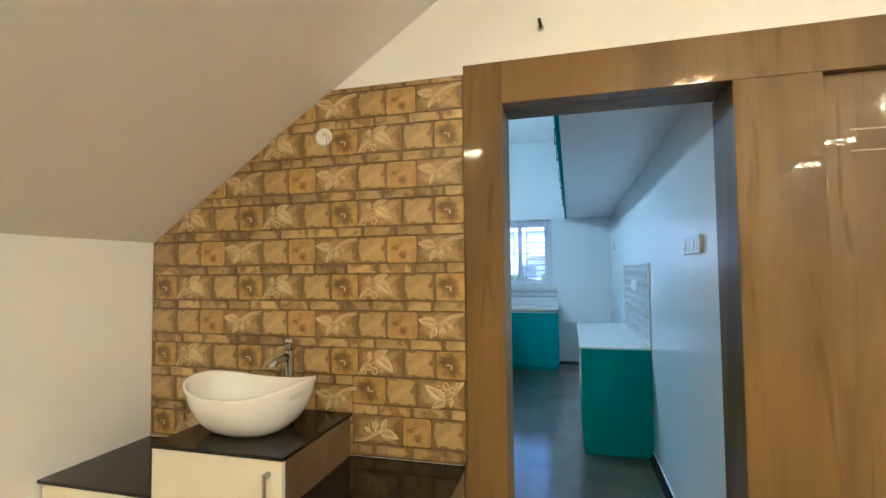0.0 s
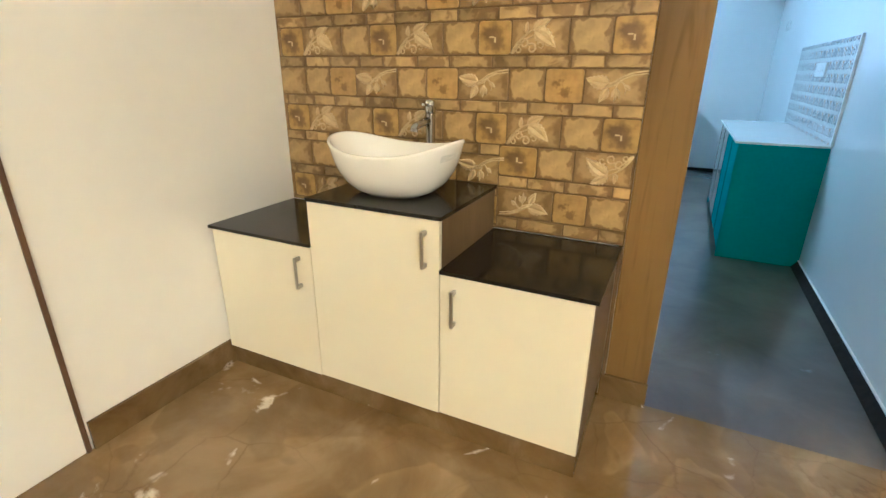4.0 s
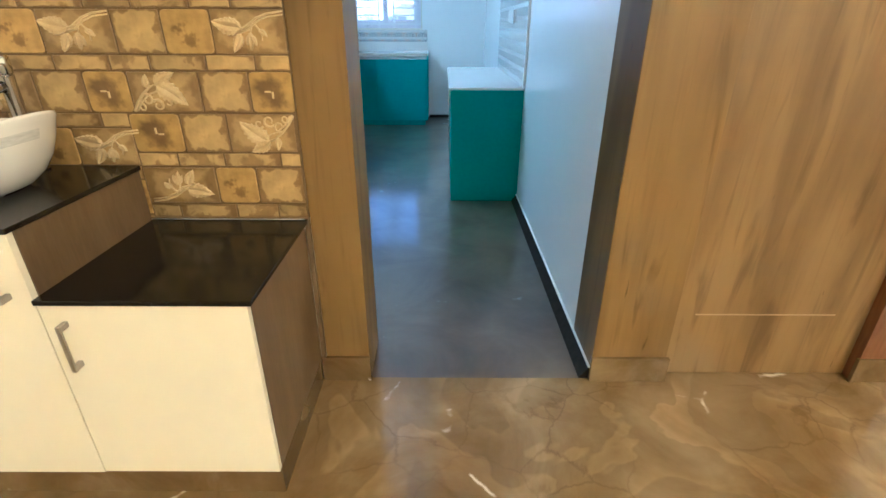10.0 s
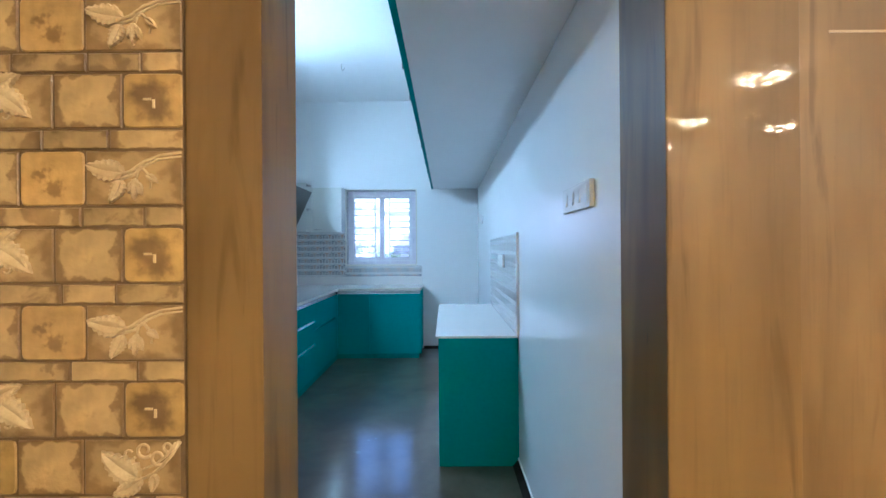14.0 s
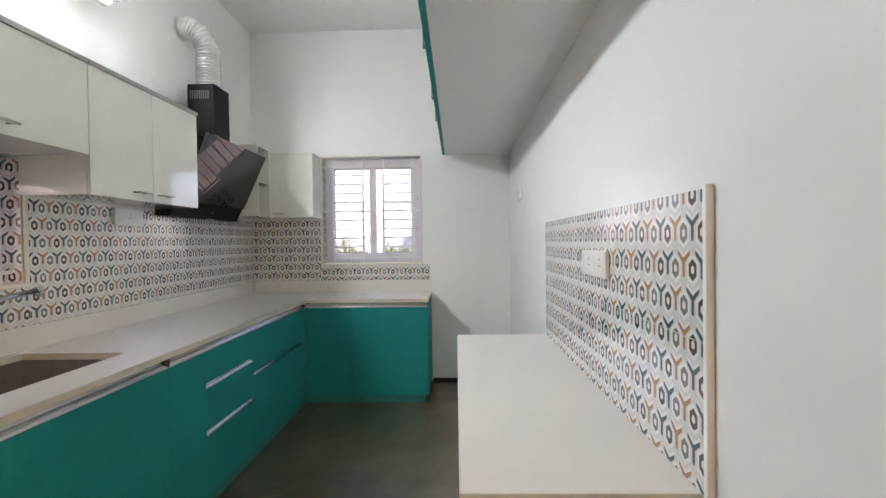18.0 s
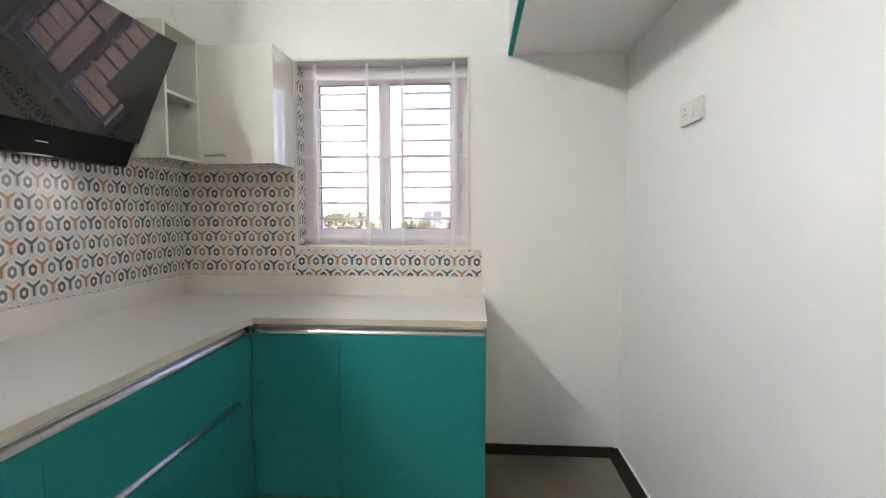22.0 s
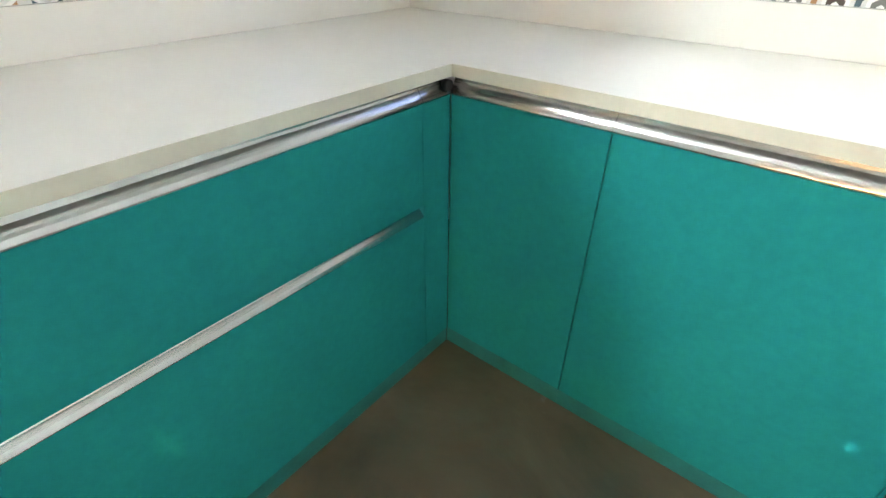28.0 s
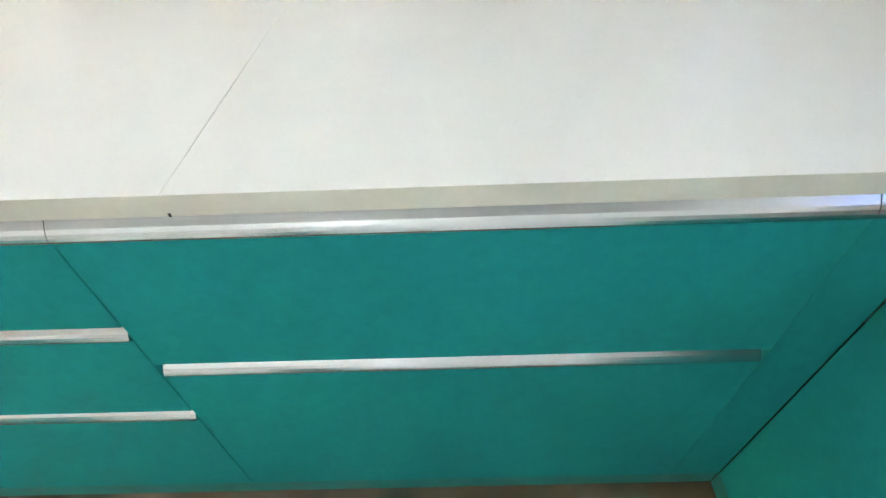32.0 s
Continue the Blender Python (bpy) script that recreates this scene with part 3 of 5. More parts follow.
structure("floor_stair", boxes((YW, -1.6905, -8.0, -3.3, -0.12, 0.0)), MARBLE, "brown marble floor before the stairs")

# kitchen skirting
sk = holder("baseboard_kitchen", (0, 0, 0), "black granite skirting along the kitchen walls", "skirting", kind="structure")
COVE = [(0.0, 0.0005), (0.0, 0.030), (0.012, 0.028), (0.066, 0.004), (0.068, 0.0005)]
for y0, y1, up in ((0.001, 2.010, 1.6), (3.752, BY, 1.0)):
    bm = bmesh.new()
    prism(bm, [(RX - 0.0005 - p[0] * (0.58 if up > 1 else 1), p[1] * (up if p[1] > 0.01 else 1)) for p in COVE], "y", y0, y1)
    part("skirting_strip", bm, SKIRT_K, sk)
    part("paint_edge", boxes((RX - 0.010, RX - 0.0005, y0, y1, 0.0302 * up, 0.0302 * up + 0.006)), PAINT_K, sk, "thin white painted edge above the skirting")
bm = bmesh.new()
prism(bm, [(BY - p[0], p[1]) for p in COVE], "x", 0.078, RX - 0.03)
part("skirting_strip", bm, SKIRT_K, sk)
sk = holder("baseboard_dining", (0, 0, 0), "brown marble skirting along the under-stair wall", "skirting", kind="structure")
part("skirting_strip", boxes((-1.69, -1.676, -1.10, -0.43, 0, 0.112), bev=0.002), MARBLE_S, sk)

# ---- stairs ----
run, rise = 0.25, 0.19
pts = [(0.0, 0.0), (0.0, 1.62)]
y, z = -1.28, 1.62
pts.append((y, z))
while z - rise > 0.05:
    z -= rise
    pts.append((y, z))
    y -= run
    pts.append((y, z))
pts.append((y, 0.0))
bm = bmesh.new()
prism(bm, pts, "x", YW, -1.69)
lower = structure("staircase_lower", bm, PAINT, "cream plastered lower stair flight with dark granite treads")
z, y = 1.62, -1.28
part("landing_tread", boxes((YW, -1.668, -1.302, -0.002, 1.62, 1.652), bev=0.004), TREAD, lower)
for k in range(7):
    z -= rise
    part("tread", boxes((YW, -1.668, y - run - 0.022, y - 0.001, z + 0.0005, z + 0.032), bev=0.004), TREAD, lower)
    y -= run
SL = 0.683
pts = [(-1.69, 1.567), (0.70, 1.567 + SL * 2.39), (0.70, 3.199), (-0.665, 3.199)]
pts += [(-0.665, 3.05), (-0.97, 3.05), (-0.97, 2.71), (-1.275, 2.71), (-1.275, 2.37), (-1.58, 2.37), (-1.58, 2.03), (-1.885, 2.03), (-1.885, 1.655), (-1.69, 1.655)]
bm = bmesh.new()
prism(bm, pts, "y", -1.113, -0.002)
upper = structure("staircase_upper", bm, PAINT, "cream plastered upper stair flight with a sloping underside")
for k in range(3):
    x = -1.885 + 0.305 * k
    part("tread", boxes((x - 0.02, x + 0.303, -1.13, -0.004, 2.031 + 0.34 * k, 2.06 + 0.34 * k), bev=0.004), TREAD, upper)
part("wall_skirting", boxes((YW, YW + 0.012, -1.3, -0.004, 1.653, 1.76)), TREAD, lower)

rail = holder("stair_handrail", (YW, -0.6, 2.6), "polished brass stair handrail on the yellow wall", "handrail")
for y1, z1 in ((-0.615, 2.62), (-0.785, 2.157)):
    bm = bmesh.new()
    d = Vector((0, -0.795, -0.606))
    p = Vector((YW + 0.06, y1, z1))
    tube(bm, [p, p + d * 2.6], 0.013, 14)
    part("rail", bm, BRASS, rail)
    bm = bmesh.new()
    tube(bm, [p + d * 0.01, p - d * 0.008, p - d * 0.022], 0.02, 14, radii=[0.022, 0.027, 0.012])
    part("end_cap", bm, BRASS, rail)
    for k in (0.05, 1.2, 2.4):
        bm = bmesh.new()
        q = p + d * k
        tube(bm, [q, (YW, q.y, q.z - 0.03)], 0.007, 8)
        part("bracket", bm, BRASS, rail)

cup = holder("understair_door", (-1.69, -1.1, 0), "cream flush under-stair cupboard door with dark brown edging", "door")
bm = bmesh.new()
prism(bm, [(-1.126, 0.004), (-1.126, 1.1505), (-2.50, 0.107), (-2.50, 0.004)], "x", -1.6895, -1.685)
part("panel", bm, PAINT, cup)
bm = bmesh.new()
prism(bm, [(-1.110, 0.0), (-1.110, 1.170), (-1.1255, 1.170), (-1.1255, 0.0)], "x", -1.6895, -1.680)
part("upright_trim", bm, TRIM, cup)
bm = bmesh.new()
prism(bm, [(-1.126, 1.170), (-1.126, 1.151), (-2.52, 0.093), (-2.52, 0.112)], "x", -1.6895, -1.680)
part("sloping_trim", bm, TRIM, cup)

# ---- wooden portal and closed door ----
portal = holder("door_1", (0.4, 0.1, 0), "open doorway cased in glossy teak laminate", "doorway", kind="structure")
part("left_post", boxes((-0.147, 0.010, -0.004, FY + 0.004, 0.001, 2.257), bev=0.002), WOOD, portal)
part("right_post", boxes((0.8372, 1.109, -0.004, 0.0745, 0.001, 2.085), bev=0.002), WOOD, portal)
part("right_jamb", boxes((0.8372, 0.861, 0.0755, FY + 0.004, 0.001, 2.085), bev=0.002), WOOD, portal)
part("jamb_lining", boxes((0.8345, 0.8368, -0.0045, 0.250, 0.001, 2.0845), bev=0.0008), WOOD, portal)
part("head", boxes((0.0105, 1.98, -0.004, 0.0745, 2.0855, 2.257), bev=0.002), WOOD, portal)
part("head_lining", boxes((0.0105, 0.86, 0.0755, FY + 0.004, 2.0855, 2.11), bev=0.002), WOOD, portal)
part("far_post", boxes((1.82, 1.98, -0.012, 0.0745, 0.001, 2.085), bev=0.002), WOOD_R, portal)
for x0, x1 in ((-0.165, 0.014), (0.831, 1.117), (1.812, 1.985)):
    part("plinth_block", boxes((x0, x1, -0.020, -0.0045, 0.001, 0.104), bev=0.002), MARBLE_S, portal)
door = tagged(thing("door_2", boxes((1.11, 1.819, 0.03, 0.0745, 0.004, 2.084), bev=0.002), WOOD_D), "closed glossy teak flush door with pale inlay lines", "door", kind="structure")
for z in (1.885, 1.812, 0.268):
    part("inlay_strip", boxes((1.195, 1.70, 0.0285, 0.031, z - 0.0025, z + 0.0025)), INLAY, door)

# ---- windows ----
def ring(x0, x1, z0, z1, w, y0, y1, bev=0.003):
    bm = bmesh.new()
    cells(bm, "y", [x0, x0 + w, x1 - w, x1], [z0, z0 + w, z1 - w, z1], lambda i, j: not (i == 1 and j == 1), y0, y1)
    return bm


def window(name, label, w, h, turn, bars, cross):
    """A two-sash window with a grille, looked at from inside: x to the right, y outwards, z up from the opening's lower left corner."""
    win = tagged(new(name), label, "window", kind="structure")

    def add(n, b, m, parent=win, lab=""):
        me = mesh_of(n, b, m)
        ob = new(n, me)
        ob.parent = parent
        return tagged(ob, lab)
    f = add("window_frame", ring(0.004, w - 0.004, 0.004, h - 0.004, 0.055, 0.105, 0.165), UPVC)
    add("mullion", boxes((w / 2 - 0.010, w / 2 + 0.010, 0.107, 0.163, 0.059, h - 0.059), bev=0.003), UPVC)
    for x0, x1, wl, wr in ((0.06, w / 2 - 0.011, 0.042, 0.020), (w / 2 + 0.011, w - 0.06, 0.020, 0.042)):
        sb = bmesh.new()
        cells(sb, "y", [x0, x0 + wl, x1 - wr, x1], [0.06, 0.102, h - 0.102, h - 0.06], lambda i, j: not (i == 1 and j == 1), 0.098, 0.15)
        s = add("sash", sb, UPVC)
        add("seal", ring(x0 + wl + 0.0005, x1 - wr - 0.0005, 0.1025, h - 0.1025, 0.003, 0.112, 0.125), SEAL, s)
        p = add("pane", boxes((x0 + wl + 0.001, x1 - wr - 0.001, 0.120, 0.123, 0.103, h - 0.103)), GLASS, s)
        p.visible_shadow = False
    add("window_sill", boxes((-0.012, w + 0.012, -0.012, 0.104, -0.014, 0.003), bev=0.002), LIP)
    for x0, x1 in ((-0.012, 0.003), (w - 0.003, w + 0.012)):
        add("edge_strip", boxes((x0, x1, -0.012, 0.0, 0.0035, h), bev=0.002), LIP)
    add("edge_strip", boxes((-0.012, w + 0.012, -0.012, 0.0, h + 0.0005, h + 0.012), bev=0.002), LIP)
    g = add("grille", boxes(*[(0.0, w, 0.046, 0.058, z - 0.009, z + 0.009) for z in ((0.055, h / 2 - 0.004, h - 0.080) if h > 0.8 else (0.055, h - 0.070))]), GRILLE)
    for x in bars:
        add("upright_bar", boxes((x - 0.009, x + 0.009, 0.036, 0.0455, 0.004, h - 0.004)), GRILLE, g)
    for a, b in ((bars[0], bars[1]), (bars[2], bars[3])):
        for k in range(cross):
            z = 0.163 + 0.0877 * k if h > 0.8 else 0.151 + 0.0883 * k
            if h > 0.8 and abs(z - h / 2 + 0.004) < 0.02:
                continue
            tb = bmesh.new()
            tube(tb, [(a, 0.050, z), (b, 0.050, z)], 0.0072, 8)
            add("cross_bar", tb, GRILLE, g)
    for x0, z0, dx, dz in ((w / 2 - 0.004, h * 0.62, 0.005, 0.035), (w / 2 - 0.004, h * 0.24, 0.006, 0.040), (w - 0.045, h * 0.30, 0.006, 0.05), (w - 0.04, h * 0.6, 0.005, 0.04), (w * 0.66, h - 0.04, 0.035, 0.005), (w * 0.22, 0.028, 0.045, 0.006), (w * 0.7, 0.03, 0.04, 0.005)):
        yy = 0.097 if abs(x0 - w / 2) < 0.1 and dz > dx else 0.1045
        add("film_print", boxes(*[(x0 + dx * k / 3 if dx > dz else x0, x0 + dx * (k + 0.6) / 3 if dx > dz else x0 + dx, yy, yy + 0.0004, z0 + (dz * k / 3 if dz > dx else 0), z0 + (dz * (k + 0.6) / 3 if dz > dx else dz)) for k in range(3)]), FILM, f, "faint grey-blue print on the protective film")
    win.matrix_world = turn
    return win


window("window_1", "white plastic two-sash window with enamelled grille and cream edging", 0.97, 1.035, pose(-0.99, BY, 1.155), [0.10, 0.40, 0.60, 0.89], 9)
window("window_2", "white plastic sink window with enamelled grille and cream sill", 0.94, 0.583, pose(LX, 2.21, 1.187, 0, 0, 90), [0.08, 0.36, 0.60, 0.86], 4)


# ---- patterned tiles ----
CW, RH = 0.0411, 0.0838


def clip(poly, u0, u1, v0, v1):
    for ax, lim, sg in ((0, u0, 1), (0, u1, -1), (1, v0, 1), (1, v1, -1)):
        out = []
        for p, q in zip(poly, poly[1:] + poly[:1]):
            a, b = (p[ax] - lim) * sg, (q[ax] - lim) * sg
            if a >= 0:
                out.append(p)
            if (a >= 0) != (b >= 0):
                k = a / (a - b)
                out.append((p[0] + (q[0] - p[0]) * k, p[1] + (q[1] - p[1]) * k))
        poly = out
        if len(poly) < 3:
            return []
    return poly


def hexa(u, v, rx, ry):
    return [(u, v + ry), (u + rx, v + ry * 0.52), (u + rx, v - ry * 0.52), (u, v - ry), (u - rx, v - ry * 0.52), (u - rx, v + ry * 0.52)]


def bands(a, b):
    return [[a[i], a[(i + 1) % 6], b[(i + 1) % 6], b[i]] for i in range(6)]


def shapes(i, j, u, v, kx, ky):
    """The print of one cell: a hexagon ring or a Y, with pale bands round it; every second row is shifted by one."""
    c = i % 4 if j % 2 == 0 else (i + 1) % 4
    if c % 2 == 0:
        mi = 2 if c == 0 else 3
        ring_in, ring_out = hexa(0, 0, 0.0072, 0.0104), hexa(0, 0, 0.0176, 0.0252)
        out = [(1, 1, q) for q in bands(hexa(0, 0, 0.0262, 0.0365), ring_out)]
        out += [(mi, 3, q) for q in bands(ring_out, ring_in)] + [(1, 1, ring_in)]
    else:
        mi = 4 if c == (3 if j % 2 == 0 else 1) else 5
        w = 0.0061
        stem = [(-w, -0.0155), (-w * 0.6, -0.0185), (w * 0.6, -0.0185), (w, -0.0155), (w, 0.0150), (0, 0.0182), (-w, 0.0150)]
        right = [(0, 0.0182), (w, 0.0150), (0.0285, 0.0335), (0.0285, 0.0440), (0, 0.0258)]
        left = [(-p[0], p[1]) for p in right]
        out = [(mi, 3, stem), (mi, 3, right), (mi, 3, left), (1, 2, [(-0.0275, 0.0440), (0, 0.0262), (0.0275, 0.0440), (0.0275, 0.0520), (0, 0.0345), (-0.0275, 0.0520)])]
    return [(m, lev, [(u + p[0] * kx, v + p[1] * ky) for p in q]) for m, lev, q in out]


def patterned(name, label, m, u0, u1, v0, v1, uo, vo, cw=CW, rh=RH, joint=0.0, tw=0.60, th=0.32):
    """A field of printed wall tiles; u to the right and v up on the wall, seen from the room, with m giving the wall's place."""
    field = tagged(new(name), label, "wall tiles", kind="structure")
    field.matrix_world = m
    bm = bmesh.new()
    box(bm, u0, u1, 0.0, 0.003, v0, v1)
    ob = new("tile_bed", mesh_of("tile_bed", bm, P_PALE))
    ob.parent = field
    us = [u0]
    while us[-1] < u1 - 0.02:
        us.append(min(us[-1] + tw, u1))
    vs = [v0, joint] if joint else [v0]
    while vs[-1] < v1 - 0.02:
        vs.append(min(vs[-1] + th, v1))
    for a, b in zip(us, us[1:]):
        for c, d in zip(vs, vs[1:]):
            ob = new("tile", mesh_of("tile", boxes((a + 0.0004, b - 0.0004, -0.008, -0.0001, c + 0.0004, d - 0.0004), bev=0.0004), TILE_W))
            ob.parent = field
    if joint:
        ob = new("grout_line", mesh_of("grout_line", boxes((u0, u1, -0.0089, -0.0083, joint - 0.0007, joint + 0.0007)), P_WHITE))
        ob.parent = field
    verts, faces, mats = [], [], []
    for i in range(int((u0 - uo) / cw) - 2, int((u1 - uo) / cw) + 3):
        for j in range(int((v0 - vo) / rh) - 2, int((v1 - vo) / rh) + 3):
            for mi, lev, poly in shapes(i, j, uo + i * cw, vo + j * rh, cw / 0.0412, rh / 0.083):
                poly = clip(poly, u0 + 0.001, u1 - 0.001, v0 + 0.001, v1 - 0.001)
                if len(poly) > 2:
                    faces.append(list(range(len(verts), len(verts) + len(poly))))
                    verts += [(p[0], -0.0081 - 0.00005 * lev, p[1]) for p in poly]
                    mats.append(mi)
    me = bpy.data.meshes.new("printed_pattern")
    me.from_pydata(verts, [], faces)
    for k in (P_PALE, P_WHITE, P_DARK, P_GREY, P_TEAL, P_ORANGE):
        me.materials.append(k)
    me.polygons.foreach_set("material_index", mats)
    ob = new("printed_pattern", me)
    ob.parent = field
    tagged(ob, "printed hexagons and forked shapes in grey, teal and orange", kind="stuff")
    return field


JB, JR = 1.219, 1.136   # heights of the tile joints
patterned("wall_tiles_back", "glossy printed hexagon wall tiles beside the window", pose(0, BY - 0.003, 0), LX + 0.012, -1.003, 0.992, 1.60, -1.300, 1.291, 0.0424, 0.0838, JB)
patterned("wall_tiles_sill", "narrow strip of printed hexagon tiles under the window", pose(0, BY - 0.003, 0), -1.003, 0.060, 0.992, 1.140, -0.466, 1.073, 0.04165, 0.083)
patterned("wall_tiles_left", "glossy printed hexagon splashback tiles above the worktop", pose(LX + 0.003, 0, 0, 0, 0, 90), 3.163, BY - 0.012, 0.992, 1.77, 5.168, 1.291, joint=JB)
patterned("wall_tiles_sink", "strip of printed hexagon tiles under the sink window", pose(LX + 0.003, 0, 0, 0, 0, 90), 1.6, 3.163, 0.992, 1.172, 5.160, 1.295)
patterned("wall_tiles_reveal", "printed tiles lining the sink window reveal", pose(LX, 3.147, 0, 0, 0, 0), -0.1, -0.002, 1.192, 1.765, -0.05, 1.22)
patterned("wall_tiles_reveal_back", "printed tiles lining the window reveal", pose(-0.987, BY, 0, 0, 0, 90), 0.003, 0.10, 1.16, 2.185, 0.05, 1.22)
panel = patterned("wall_tiles_right", "glossy printed hexagon tile panel above the side counter", pose(RX - 0.003, 0, 0, 0, 0, -90), -3.727, -1.985, 0.8175, 1.456, -2.318, 1.366, 0.0400, 0.0808, JR)
ob = new("edge_strip", mesh_of("edge_strip", boxes((-1.9845, -1.971, -0.014, 0.002, 0.8175, 1.462)), PAINT_K))
ob.parent = panel


# ---- kitchen counters ----
PROF = [(-0.024, 0.0435), (-0.015, 0.0435), (-0.0145, 0.037), (-0.0135, 0.031), (-0.0115, 0.026), (-0.008, 0.0215), (-0.004, 0.0165), (-0.001, 0.0115), (0.001, 0.0065), (0.002, 0.003), (0.002, 0.0005), (-0.024, 0.0005)]


def profile(a, b, z, axis, front, sign, k=1.0):
    """An aluminium finger-pull channel from a to b; the cabinet front lies at front and faces sign along the other axis."""
    bm = bmesh.new()
    prism(bm, [(front + sign * p[0], z + p[1] * k) for p in PROF], axis, a, b)
    return bm


FX, FYB = -0.975, 5.012     # cabinet fronts of the two runs
ys = [FY + 0.002, 2.02, 2.45, 3.08, 4.998, BY - 0.002]
xs = [LX + 0.002, -1.635, -1.16, -1.075, -0.962, 0.077]


def keep(i, j):
    if i == 1 and j == 2:
        return False
    if i == 3 and j == 0:
        return False
    return i < 4 or j == 4


work = holder("worktop", (-1.3, 3.0, 0.88), "white quartz L-shaped worktop with a beige cut edge", "worktop")
near = [y for y in ys if y < 4.1] + [4.1372]
far = [4.1378] + [y for y in ys if y > 4.2]
for rows_y, cut in ((near, lambda i, j: keep(i, j)), (far, lambda i, j: i < 4 or j == 1)):
    bm = bmesh.new()
    cells(bm, "z", xs, rows_y, cut, 0.852, 0.88)
    bmesh.ops.recalc_face_normals(bm, faces=bm.faces)
    for f in bm.faces:
        f.material_index = 1 if abs(f.normal.z) < 0.5 else 0
    part("slab", bm, [QUARTZ, QEDGE], work)
part("seam_chip", boxes((-0.9640, -0.9612, 4.1365, 4.1395, 0.8515, 0.8560)), DARK, work, "small dark chip at the worktop seam")
part("upstand", boxes((LX + 0.002, LX + 0.016, FY + 0.002, BY - 0.002, 0.8805, 0.9915), bev=0.0015), QUARTZ, work)
part("upstand", boxes((LX + 0.017, 0.060, BY - 0.016, BY - 0.002, 0.8805, 0.9915), bev=0.0015), QUARTZ, work)

sink = holder("kitchen_sink", (-1.39, 2.67, 0.85), "grey undermounted kitchen sink set in the worktop", "sink")
bm = bmesh.new()
cells(bm, "z", [-1.645, -1.630, -1.165, -1.15], [2.44, 2.455, 3.075, 3.09], lambda i, j: not (i == 1 and j == 1), 0.66, 0.8515)
part("bowl", bm, SINK, sink)
part("bowl_floor", boxes((-1.645, -1.15, 2.44, 3.09, 0.648, 0.6595)), SINK, sink)
bm = bmesh.new()
tube(bm, [(-1.39, 2.765, 0.66), (-1.39, 2.765, 0.664)], 0.045, 20)
part("drain", bm, CHROME, sink)

for y0, y1, yr, ry, zt, tip in ((2.557, 2.687, 2.612, 2.63, 1.128, (-1.50, 2.765, 1.152)), (2.705, 2.846, 2.748, 2.76, 1.118, (-1.52, 3.045, 1.166))):
    tap = holder("sink_tap", (LX + 0.017, yr, 0.975), "chrome wall-mounted sink tap with a long swivel spout", "tap", "sink taps")
    bm = bmesh.new()
    tube(bm, [(-1.6, y0 + 0.012, 0.985), (-1.6, y0 + 0.02, 0.985), (-1.6, y1 - 0.03, 0.98), (-1.6, y1 - 0.02, 0.98)], 0.02, 16, radii=[0.014, 0.021, 0.021, 0.016])
    part("body", bm, CHROME, tap)
    bm = bmesh.new()
    tube(bm, [(LX + 0.0165, yr, 0.983), (LX + 0.024, yr, 0.983), (LX + 0.026, yr, 0.983), (-1.6, yr, 0.983)], 0.02, 16, radii=[0.032, 0.032, 0.016, 0.016])
    part("flange", bm, CHROME, tap)
    bm = bmesh.new()
    tube(bm, [(-1.6, y0 - 0.012, 0.985), (-1.6, y0 + 0.011, 0.985)], 0.017, 12, radii=[0.019, 0.015])
    part("end_plug", bm, CHROME, tap)
    bm = bmesh.new()
    tube(bm, [(-1.6, y1 - 0.019, 0.98), (-1.6, y1, 0.98), (-1.6, y1 + 0.004, 0.98)], 0.02, 16, radii=[0.015, 0.021, 0.017])
    tube(bm, [(-1.6, y1 - 0.008, 0.995), (-1.588, y1 - 0.006, 1.035)], 0.005, 8)
    part("lever_knob", bm, CHROME, tap)
    bm = bmesh.new()
    t1 = Vector(tip)
    a = Vector((-1.6, yr, zt))
    d = (t1 - a).normalized()
    tube(bm, [(-1.6, yr, 1.0), (-1.6, yr, zt - 0.05), (-1.6, yr, zt - 0.025), a + d * 0.012 - Vector((0, 0, 0.006)), a + d * 0.035, t1], 0.0115, 14)
    part("spout", bm, CHROME, tap)
    bm = bmesh.new()
    tube(bm, [t1 - d * 0.012, t1 + d * 0.012, t1 + d * 0.016], 0.017, 14, radii=[0.0165, 0.0175, 0.012])
    tube(bm, [t1 + Vector((0, 0, 0.005)), t1 - Vector((0, 0, 0.026)), t1 - Vector((0, 0, 0.030))], 0.013, 14, radii=[0.013, 0.0135, 0.010])
    part("nozzle", bm, CHROME, tap)


